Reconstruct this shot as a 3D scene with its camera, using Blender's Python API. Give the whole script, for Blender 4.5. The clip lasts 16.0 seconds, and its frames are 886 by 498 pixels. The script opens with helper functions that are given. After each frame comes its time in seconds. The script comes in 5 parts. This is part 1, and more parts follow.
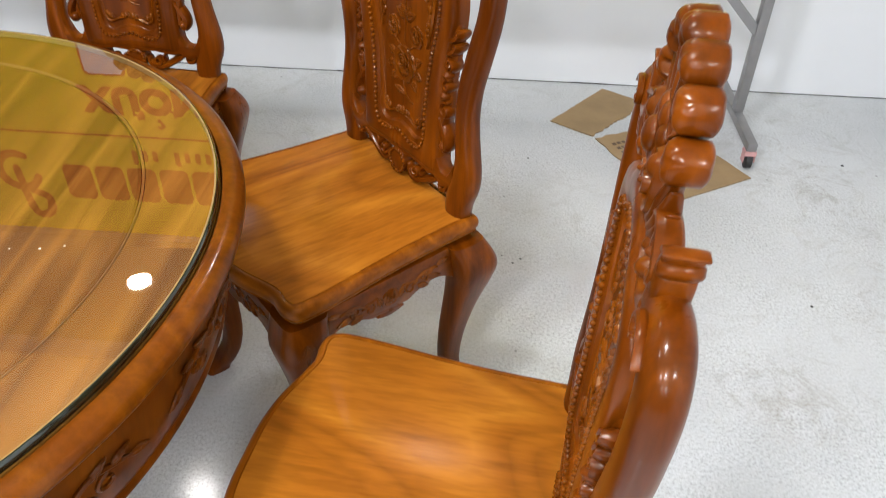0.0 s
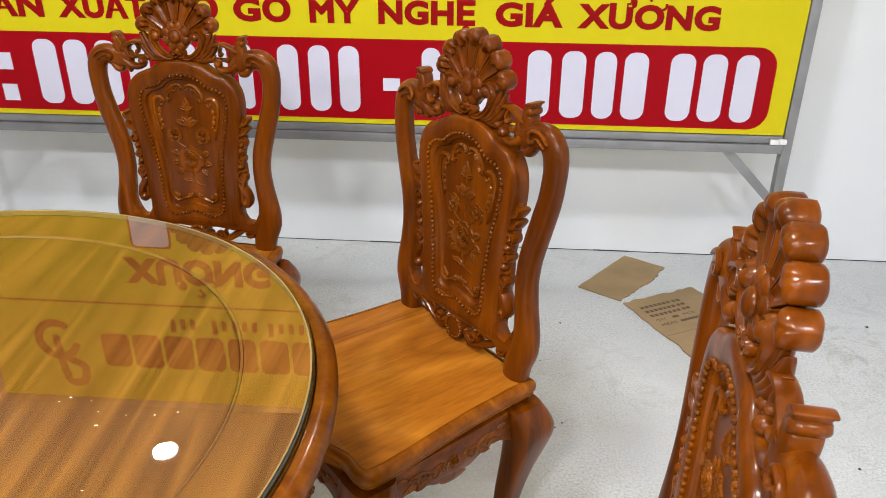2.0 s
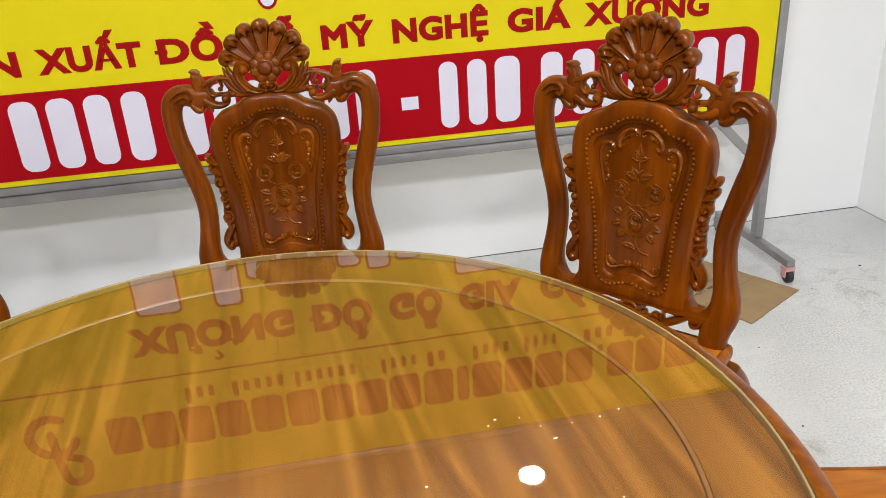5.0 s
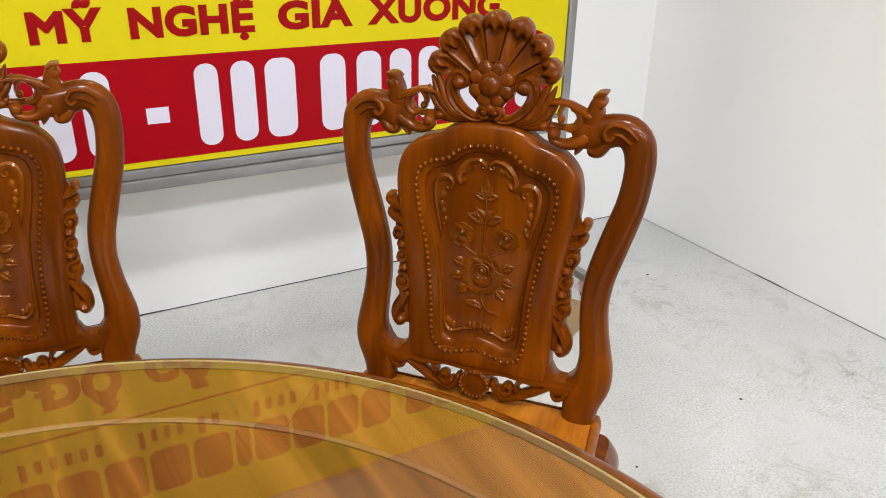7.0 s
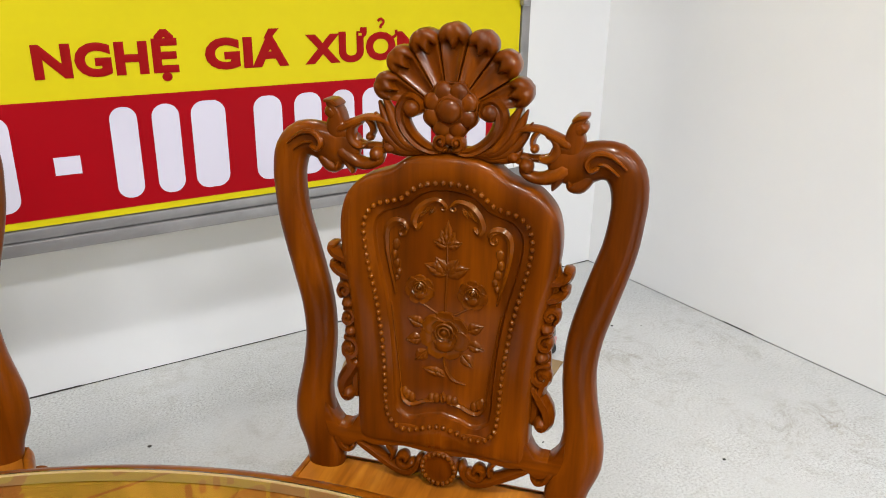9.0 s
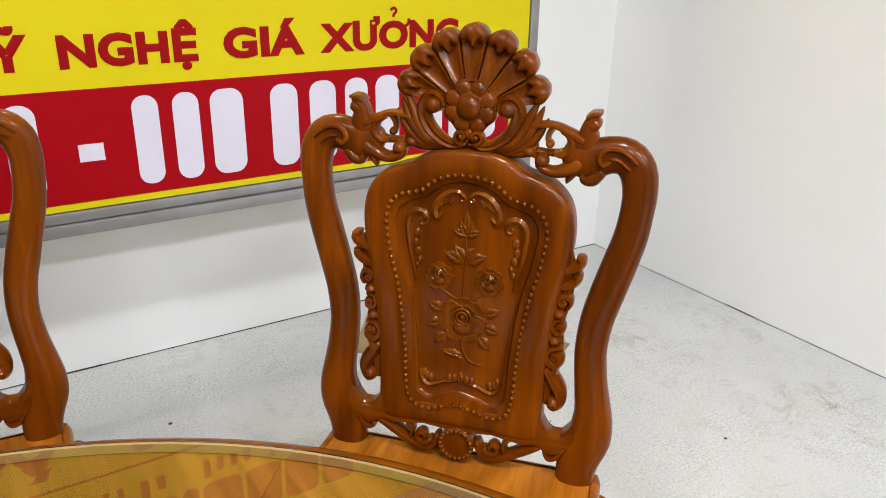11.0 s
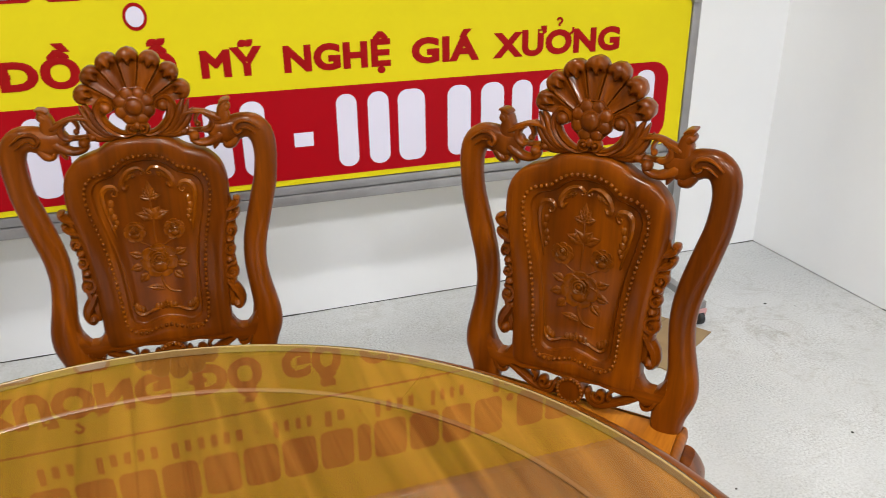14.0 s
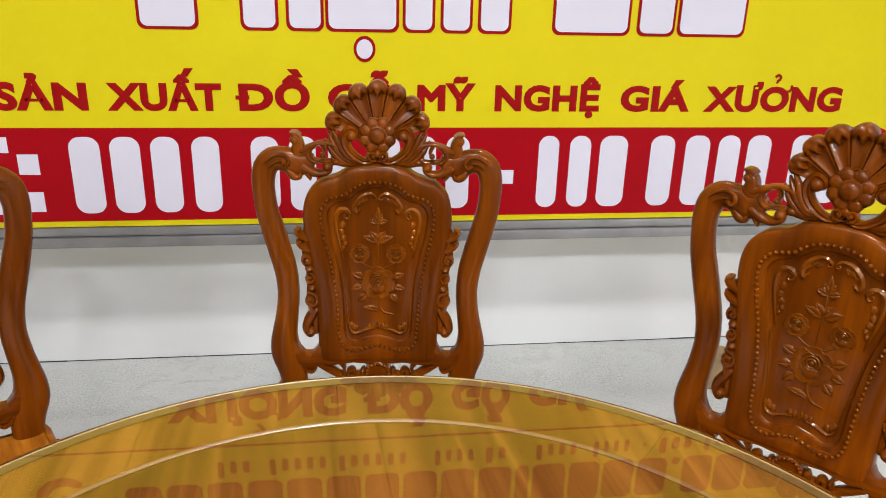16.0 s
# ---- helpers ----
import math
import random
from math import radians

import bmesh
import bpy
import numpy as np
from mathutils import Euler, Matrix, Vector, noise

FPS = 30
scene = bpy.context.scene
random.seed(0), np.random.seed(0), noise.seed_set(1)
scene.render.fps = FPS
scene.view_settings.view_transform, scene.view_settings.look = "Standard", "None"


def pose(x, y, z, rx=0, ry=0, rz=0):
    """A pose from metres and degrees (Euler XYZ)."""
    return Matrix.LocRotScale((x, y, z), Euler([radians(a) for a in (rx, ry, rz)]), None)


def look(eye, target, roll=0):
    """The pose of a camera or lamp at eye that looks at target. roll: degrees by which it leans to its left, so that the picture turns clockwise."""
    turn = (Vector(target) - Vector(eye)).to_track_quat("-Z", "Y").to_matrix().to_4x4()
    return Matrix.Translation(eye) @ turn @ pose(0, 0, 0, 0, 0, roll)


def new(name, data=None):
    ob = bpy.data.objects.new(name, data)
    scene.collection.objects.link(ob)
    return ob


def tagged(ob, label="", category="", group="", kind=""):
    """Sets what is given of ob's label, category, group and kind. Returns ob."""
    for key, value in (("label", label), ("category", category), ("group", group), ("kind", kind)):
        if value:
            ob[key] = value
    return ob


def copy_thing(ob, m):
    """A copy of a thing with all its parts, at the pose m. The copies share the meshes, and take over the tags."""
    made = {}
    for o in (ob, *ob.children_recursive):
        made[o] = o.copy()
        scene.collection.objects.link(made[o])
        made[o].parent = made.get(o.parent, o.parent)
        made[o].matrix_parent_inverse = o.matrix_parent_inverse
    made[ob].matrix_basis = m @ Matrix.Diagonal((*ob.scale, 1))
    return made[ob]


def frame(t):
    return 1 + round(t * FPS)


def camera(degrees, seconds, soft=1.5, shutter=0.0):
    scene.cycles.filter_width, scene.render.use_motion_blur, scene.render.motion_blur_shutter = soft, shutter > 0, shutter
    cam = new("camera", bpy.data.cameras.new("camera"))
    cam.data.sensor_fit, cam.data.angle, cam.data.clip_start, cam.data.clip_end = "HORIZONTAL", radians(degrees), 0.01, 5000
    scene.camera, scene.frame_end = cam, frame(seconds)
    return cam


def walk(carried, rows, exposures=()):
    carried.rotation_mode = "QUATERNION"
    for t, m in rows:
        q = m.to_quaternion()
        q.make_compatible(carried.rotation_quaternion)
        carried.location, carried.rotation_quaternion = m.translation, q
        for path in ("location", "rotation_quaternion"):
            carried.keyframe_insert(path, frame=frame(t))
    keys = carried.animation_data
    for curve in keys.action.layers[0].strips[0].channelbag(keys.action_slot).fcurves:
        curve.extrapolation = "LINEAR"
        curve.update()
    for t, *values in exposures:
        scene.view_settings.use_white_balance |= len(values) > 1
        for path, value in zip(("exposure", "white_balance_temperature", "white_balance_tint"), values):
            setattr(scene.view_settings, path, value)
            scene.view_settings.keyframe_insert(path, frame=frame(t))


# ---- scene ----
cam = camera(59.68, 16.0, soft=0.35, shutter=0.2)
PATH = [
    (0, (0.0644, 0.2946, 1.2931), (-0.0347, 1.8666, 0.0598), 1.32),
    (0.5, (0.1586, 0.3075, 1.3317), (-0.1105, 1.9665, 0.2449), -0.61),
    (1, (0.1960, 0.3031, 1.3332), (-0.1586, 2.0027, 0.3364), -1.75),
    (1.5, (0.1143, 0.2736, 1.3387), (-0.1871, 2.0201, 0.4084), -1.14),
    (2, (-0.0350, 0.2323, 1.3299), (-0.1635, 2.0272, 0.4555), 0.49),
    (2.5, (-0.1494, 0.1335, 1.3250), (-0.1230, 1.9460, 0.4803), 1.73),
    (3, (-0.2749, 0.0186, 1.3260), (-0.2437, 1.8438, 0.5093), 1.04),
    (3.2, (-0.3226, -0.0062, 1.3278), (-0.3244, 1.8214, 0.5156), 0.46),
    (5.3, (-0.7080, 0.2779, 1.2821), (-0.4035, 2.0824, 0.4752), -3.95),
    (5.5, (-0.7142, 0.2678, 1.2815), (-0.4294, 2.0901, 0.5083), -3.31),
    (6, (-0.6870, 0.2974, 1.2928), (-0.2634, 2.0934, 0.5215), -1.78),
    (6.5, (-0.6488, 0.4867, 1.2567), (0.0530, 2.1802, 0.4570), 0.02),
    (7, (-0.6646, 0.6674, 1.2331), (0.2175, 2.2582, 0.4016), 1.12),
    (7.5, (-0.6685, 0.7469, 1.2138), (0.3185, 2.2726, 0.3782), 1.11),
    (8, (-0.5985, 0.7890, 1.1741), (0.4408, 2.3186, 0.4125), 0.78),
    (8.5, (-0.5782, 0.8197, 1.1760), (0.4669, 2.3849, 0.4994), 1.28),
    (9, (-0.5865, 0.8231, 1.1583), (0.4369, 2.3929, 0.4595), 0.95),
    (9.2, (-0.5898, 0.8282, 1.1483), (0.4267, 2.3933, 0.4291), 0.90),
    (11.3, (-0.6359, 0.7889, 1.1916), (0.3684, 2.3494, 0.4458), 1.01),
    (11.5, (-0.6405, 0.7844, 1.1935), (0.3510, 2.3557, 0.4532), 1.04),
    (12, (-0.6690, 0.7544, 1.1959), (0.2859, 2.3463, 0.4517), 1.02),
    (12.5, (-0.6939, 0.7317, 1.2056), (0.2116, 2.3435, 0.4425), 0.68),
    (13, (-0.6914, 0.7059, 1.2278), (0.1431, 2.3434, 0.4388), 0.19),
    (13.5, (-0.6734, 0.6201, 1.2421), (0.0698, 2.2983, 0.4476), 0.03),
    (14, (-0.6931, 0.5251, 1.2869), (-0.1022, 2.2678, 0.5033), -0.73),
    (14.5, (-0.7220, 0.4519, 1.2880), (-0.3049, 2.2578, 0.5366), 0.18),
    (15, (-0.7330, 0.4300, 1.2912), (-0.4005, 2.2565, 0.5475), 0.88),
    (15.5, (-0.7738, 0.4694, 1.3046), (-0.4905, 2.3191, 0.5985), 1.55),
    (16, (-0.8350, 0.5602, 1.3003), (-0.5815, 2.4159, 0.5990), 1.54),
]
walk(cam, [(t, look(eye, target, roll)) for t, eye, target, roll in PATH],
     exposures=[(0.0, 0.0, 5950, 13), (1.5, 0.0, 6000, 13), (5.3, 0.0, 6230, 13), (16.0, 0.0, 6230, 13)])

# ---- world and lights ----
world = bpy.data.worlds.new("world")
scene.world = world
world.use_nodes = True
world.node_tree.nodes["Background"].inputs[0].default_value = (0.9, 0.95, 1.0, 1)
world.node_tree.nodes["Background"].inputs[1].default_value = 0.01
scene.view_settings.exposure = 0.0

WALL_Y, WALL_X, LEFT_X, FRONT_Y = 3.004, 1.558, -5.0, -6.4
SOFFIT_Z, SOFFIT_Y, CEIL_Z = 2.4, 2.34, 2.8
SOFFIT_LAMPS = [(-2.745, 0.35), (-1.37, 0.5), (0.005, 1.15)]
# unseen room lamps, assumed in rows; the x 0.7 one only adds brightness
ASSUMED_ROOM_LAMPS = [(-1.9, 0.6, 0.45), (-0.6, 0.6, 1.8), (-1.9, -1.4, 2.2), (-0.6, -1.4, 3.1), (0.7, -1.4, 1.6), (-1.9, -3.4, 2.0), (-0.6, -3.4, 1.6), (-1.9, -5.1, 0.8), (-0.6, -5.1, 0.8)]
SOFFIT_WATTS, ROOM_WATTS, COVE_WATTS = 8.0, 23.5, 15.0


def lamp(x, y, z, watts, size, color):
    data = bpy.data.lights.new("downlight_bulb", "AREA")
    data.shape, data.size, data.energy, data.color = "DISK", size, watts, color
    ob = new("downlight_bulb", data)
    ob.location = (x, y, z - 0.02)
    return ob


def cove_strip():
    """An assumed, unseen warm strip light on the soffit, which washes the raised ceiling."""
    data = bpy.data.lights.new("cove_strip_light", "AREA")
    data.shape, data.size, data.size_y, data.energy, data.color = "RECTANGLE", 6.2, 0.1, COVE_WATTS, (1.0, 0.56, 0.24)
    ob = new("cove_strip_light", data)
    ob.matrix_basis = pose((LEFT_X + WALL_X) / 2, SOFFIT_Y + 0.06, SOFFIT_Z + 0.13, 155, 0, 0)


cove_strip()


# ---- materials ----
def material(name, rough=0.5, metal=0.0, color=(0.5, 0.5, 0.5), coat=0.0, coat_rough=0.1):
    m = bpy.data.materials.new(name)
    m.use_nodes = True
    b = m.node_tree.nodes["Principled BSDF"]
    b.inputs["Base Color"].default_value = (*color, 1)
    b.inputs["Roughness"].default_value = rough
    b.inputs["Metallic"].default_value = metal
    b.inputs["Coat Weight"].default_value = coat
    b.inputs["Coat Roughness"].default_value = coat_rough
    return m, m.node_tree.nodes, m.node_tree.links, b


def ramp(nodes, stops):
    r = nodes.new("ShaderNodeValToRGB")
    e = r.color_ramp.elements
    while len(e) < len(stops):
        e.new(0.5)
    for k, (p, c) in enumerate(stops):
        e[k].position, e[k].color = p, (*c, 1)
    return r


def noise_node(nodes, links, coord, scale, detail=4.0, rough=0.6, stretch=(1, 1, 1), distortion=0.0):
    mp = nodes.new("ShaderNodeMapping")
    mp.inputs["Scale"].default_value = stretch
    links.new(coord, mp.inputs["Vector"])
    n = nodes.new("ShaderNodeTexNoise")
    n.inputs["Scale"].default_value = scale
    n.inputs["Detail"].default_value = detail
    n.inputs["Roughness"].default_value = rough
    n.inputs["Distortion"].default_value = distortion
    links.new(mp.outputs[0], n.inputs["Vector"])
    return n


def mix(nodes, links, a, b, fac, mode="MIX"):
    n = nodes.new("ShaderNodeMix")
    n.data_type, n.blend_type = "RGBA", mode
    for sock, v in ((n.inputs[0], fac), (n.inputs[6], a), (n.inputs[7], b)):
        if isinstance(v, (int, float)):
            sock.default_value = v
        elif isinstance(v, tuple):
            sock.default_value = (*v, 1)
        else:
            links.new(v, sock)
    return n.outputs[2]


def bump(nodes, links, b, height, strength, distance):
    n = nodes.new("ShaderNodeBump")
    n.inputs["Strength"].default_value = strength
    n.inputs["Distance"].default_value = distance
    links.new(height, n.inputs["Height"])
    links.new(n.outputs[0], b.inputs["Normal"])
    return n


def wood(name, dark, mid, light, stretch, ring=5.0, rough=0.32, coat=0.7, coat_rough=0.12, streak=0.55, turn=0.0, vary=True, bands=34.0, edge=(0.42, 0.72), pores=0.55, swirl=0.7, lines=False, lacquer=0.05):
    """Varnished hardwood: warped growth rings along the stretched axis, fine pores and long dark streaks."""
    m, nodes, links, b = material(name, rough, 0, mid, coat, coat_rough)
    b.inputs["Specular IOR Level"].default_value = lacquer
    b.inputs["Specular Tint"].default_value = (1.0, 0.72, 0.38, 1)
    b.inputs["Coat IOR"].default_value = 1.45
    tc = nodes.new("ShaderNodeTexCoord")
    vec = tc.outputs["Object"]
    rot = nodes.new("ShaderNodeMapping")
    rot.inputs["Rotation"].default_value = (0, 0, radians(turn))
    links.new(vec, rot.inputs["Vector"])
    vec = rot.outputs[0]
    if vary:
        info = nodes.new("ShaderNodeObjectInfo")
        mul = nodes.new("ShaderNodeMath")
        mul.operation = "MULTIPLY"
        mul.inputs[1].default_value = 9.0
        links.new(info.outputs["Random"], mul.inputs[0])
        add = nodes.new("ShaderNodeVectorMath")
        links.new(vec, add.inputs[0])
        links.new(mul.outputs[0], add.inputs[1])
        vec = add.outputs[0]
    big = noise_node(nodes, links, vec, ring, 2.5 if swirl < 1 else 1.2, 0.5, stretch, swirl)
    wave = nodes.new("ShaderNodeMath")
    wave.operation = "MULTIPLY"
    wave.inputs[1].default_value = bands
    links.new(big.outputs[0], wave.inputs[0])
    sine = nodes.new("ShaderNodeMath")
    sine.operation = "SINE"
    links.new(wave.outputs[0], sine.inputs[0])
    half = nodes.new("ShaderNodeMath")
    half.operation = "MULTIPLY_ADD"
    half.inputs[1].default_value, half.inputs[2].default_value = 0.5, 0.5
    links.new(sine.outputs[0], half.inputs[0])
    line = tuple(0.7 * m + 0.3 * d for m, d in zip(mid, dark))
    base = ramp(nodes, [(0.0, mid), (0.5, light), (0.82, mid), (0.95, line), (1.0, mid)] if lines else [(0.0, mid), (0.55, light), (1.0, mid)])
    links.new(half.outputs[0], base.inputs[0])
    s2 = tuple(v * (6 if v > 0.9 else 1) for v in stretch)
    long = noise_node(nodes, links, vec, ring * 1.6, 5.0, 0.65, s2, 0.3 if swirl < 1 else 0.9)
    dk = ramp(nodes, [(edge[0], (0, 0, 0)), (edge[1], (1, 1, 1))])
    links.new(long.outputs[0], dk.inputs[0])
    fac = nodes.new("ShaderNodeMath")
    fac.operation = "MULTIPLY"
    fac.inputs[1].default_value = streak
    links.new(dk.outputs[0], fac.inputs[0])
    col = mix(nodes, links, base.outputs[0], dark, fac.outputs[0])
    pore = noise_node(nodes, links, vec, 120.0, 2.0, 0.5, tuple(v if v > 0.9 else v * 0.4 for v in stretch))
    pr = ramp(nodes, [(0.35, (0.72, 0.68, 0.62)), (0.6, (1.06, 1.05, 1.03))])
    links.new(pore.outputs[0], pr.inputs[0])
    col = mix(nodes, links, col, pr.outputs[0], pores, "MULTIPLY")
    if vary:
        tone = nodes.new("ShaderNodeMapRange")
        tone.inputs[3].default_value, tone.inputs[4].default_value = 0.93, 1.07
        links.new(info.outputs["Random"], tone.inputs[0])
        col = mix(nodes, links, col, tone.outputs[0], 1.0, "MULTIPLY")
    links.new(col, b.inputs["Base Color"])
    rr = nodes.new("ShaderNodeMapRange")
    rr.inputs[3].default_value, rr.inputs[4].default_value = rough - 0.06, rough + 0.1
    links.new(long.outputs[0], rr.inputs[0])
    links.new(rr.outputs[0], b.inputs["Roughness"])
    bump(nodes, links, b, pore.outputs[0], 0.08 if coat > 0 else 0.0, 0.0006)
    return m


DARK = (0.02, 0.0035, 0.0005)
M_CARVED = wood("varnished_carved_wood", DARK, (0.111, 0.0228, 0.0002), (0.178, 0.0405, 0.0004), (1, 1, 0.12), 3.0, 0.28, 0.32, 0.15, 0.52, lacquer=0.12)
M_CROSS = wood("varnished_rail_wood", DARK, (0.111, 0.0228, 0.0002), (0.178, 0.0405, 0.0004), (0.12, 1, 1), 3.0, 0.28, 0.32, 0.15, 0.52, lacquer=0.12)
M_POLISHED = wood("polished_relief_wood", DARK, (0.12, 0.0272, 0.0003), (0.19, 0.047, 0.0005), (1, 1, 0.12), 3.0, 0.2, 0.24, 0.1, 0.4, lacquer=0.25)
M_EDGE = wood("varnished_seat_edge_wood", (0.06, 0.014, 0.001), (0.19, 0.05, 0.0015), (0.27, 0.078, 0.0025), (0.12, 1, 1), 3.0, 0.3, 0.2, 0.14, 0.42, lacquer=0.12)
M_SEAT = wood("varnished_seat_wood", (0.11, 0.028, 0.003), (0.31, 0.099, 0.0065), (0.41, 0.147, 0.011), (1, 0.38, 1), 2.2, 0.36, 0.18, 0.22, 0.6, bands=30.0, edge=(0.46, 0.72), swirl=1.1, lines=True)
M_TABLE = wood("tabletop_wood", (0.088, 0.03, 0.005), (0.186, 0.077, 0.011), (0.282, 0.123, 0.018), (1, 0.13, 1), 3.8, 0.6, 0.0, 0.3, 0.62, turn=-4, vary=False, edge=(0.46, 0.62), pores=0.2, lines=True)
M_RING = wood("tabletop_rim_wood", (0.088, 0.03, 0.005), (0.196, 0.082, 0.011), (0.292, 0.129, 0.019), (1, 0.16, 1), 3.0, 0.6, 0.0, 0.3, 0.75, edge=(0.44, 0.66), pores=0.2)
M_RIM = wood("varnished_rim_wood", DARK, (0.115, 0.028, 0.001), (0.17, 0.047, 0.0015), (1, 1, 0.3), 2.5, 0.3, 0.4, 0.14, 0.4)
M_APRON = wood("varnished_apron_wood", DARK, (0.1, 0.0235, 0.001), (0.15, 0.039, 0.0015), (1, 1, 0.3), 2.5, 0.32, 0.36, 0.1, 0.5)


def plain_paint(name, color, var, rough, scale=2.0, bump_s=0.05, coat=0.0, fine=140.0):
    m, nodes, links, b = material(name, rough, 0, color, coat)
    tc = nodes.new("ShaderNodeTexCoord")
    n1 = noise_node(nodes, links, tc.outputs["Object"], scale, 5.0)
    n2 = noise_node(nodes, links, tc.outputs["Object"], fine, 2.0)
    lo = tuple(c * (1 - var) for c in color)
    hi = tuple(min(1, c * (1 + var * 0.6)) for c in color)
    r = ramp(nodes, [(0.3, lo), (0.7, hi)])
    links.new(n1.outputs[0], r.inputs[0])
    links.new(r.outputs[0], b.inputs["Base Color"])
    bump(nodes, links, b, n2.outputs[0], bump_s, 0.002)
    return m


M_WALL = plain_paint("white_wall_paint", (0.81, 0.82, 0.815), 0.03, 0.5, 1.3, 0.06)
# brown chosen for unseen walls to dim and warm their bounce
M_UNSEEN_WALL = plain_paint("unseen_wall_brown", (0.27, 0.22, 0.17), 0.08, 0.6, 1.3)
M_CEIL = plain_paint("ceiling_paint", (0.72, 0.71, 0.69), 0.05, 0.7)
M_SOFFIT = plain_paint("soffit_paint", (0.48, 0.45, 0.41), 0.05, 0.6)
M_YELLOW = plain_paint("yellow_print", (0.63, 0.53, 0.005), 0.03, 0.42, 3.0, 0.02)
M_RED = plain_paint("red_print", (0.32, 0.002, 0.006), 0.04, 0.42, 3.0, 0.02)
M_LETTER = plain_paint("dark_red_print", (0.28, 0.004, 0.004), 0.04, 0.42, 3.0, 0.02)
M_WHITE = plain_paint("white_print", (0.63, 0.61, 0.69), 0.03, 0.42, 3.0, 0.02)
for _m in (M_YELLOW, M_RED, M_LETTER, M_WHITE):
    _m.node_tree.nodes["Principled BSDF"].inputs["Specular IOR Level"].default_value = 0.08
M_STEEL = plain_paint("galvanised_steel", (0.29, 0.285, 0.28), 0.18, 0.38, 9.0, 0.05)
M_STEEL.node_tree.nodes["Principled BSDF"].inputs["Metallic"].default_value = 0.55
M_BLACK = plain_paint("black_rubber", (0.02, 0.02, 0.02), 0.3, 0.6, 20.0)
M_PINK = plain_paint("red_plastic", (0.55, 0.3, 0.29), 0.2, 0.4, 20.0)
M_CLIP = plain_paint("white_plastic", (0.75, 0.75, 0.74), 0.05, 0.4, 8.0)
M_INK = plain_paint("brown_ink", (0.12, 0.075, 0.042), 0.4, 0.8, 90.0)
M_GAP = plain_paint("dark_gap", (0.06, 0.056, 0.05), 0.5, 0.9, 30.0)
M_CARD = plain_paint("corrugated_cardboard", (0.31, 0.21, 0.1), 0.16, 0.85, 7.0, 0.2, fine=260.0)
M_CREASE = plain_paint("cardboard_fold", (0.2, 0.13, 0.062), 0.2, 0.9, 30.0)
M_GREEN, _n, _l, _b = material("green_glass_edge", 0.12, 0, (0.012, 0.016, 0.008), 0.8, 0.05)

M_GLOW, _n, _l, _b = material("lamp_diffuser", 0.4, 0, (0.9, 0.9, 0.88))
_b.inputs["Emission Color"].default_value = (1, 0.97, 0.92, 1)
_b.inputs["Emission Strength"].default_value = 9.0

# golden reflection in the glass edge, painted as a plain colour
M_EDGE_REFLECTION = plain_paint("painted_edge_reflection", (0.26, 0.17, 0.06), 0.15, 0.3, 12.0, 0.0)
# glossy tone standing in for the highlight on the joint's bevel
M_JOINT_GLINT = plain_paint("joint_glint_wood", (0.2, 0.085, 0.015), 0.3, 0.35, 14.0, 0.0, 0.25)


def glass_material(name, gloss):
    """Clear float glass: looks straight through, with a mirror's gloss on its upper face."""
    m = bpy.data.materials.new(name)
    m.use_nodes = True
    nodes, links = m.node_tree.nodes, m.node_tree.links
    nodes.remove(nodes["Principled BSDF"])
    clear = nodes.new("ShaderNodeBsdfTransparent")
    clear.inputs[0].default_value = (0.985, 0.985, 0.965, 1)
    out = nodes["Material Output"]
    if not gloss:
        links.new(clear.outputs[0], out.inputs[0])
        return m
    shine = nodes.new("ShaderNodeBsdfGlossy")
    shine.inputs["Roughness"].default_value = 0.012
    fres = nodes.new("ShaderNodeFresnel")
    fres.inputs[0].default_value = 2.02
    both = nodes.new("ShaderNodeMixShader")
    links.new(fres.outputs[0], both.inputs[0])
    links.new(clear.outputs[0], both.inputs[1])
    links.new(shine.outputs[0], both.inputs[2])
    links.new(both.outputs[0], out.inputs[0])
    return m


M_GLASS, M_GLASS_LOW = glass_material("clear_glass", True), glass_material("clear_glass_underside", False)


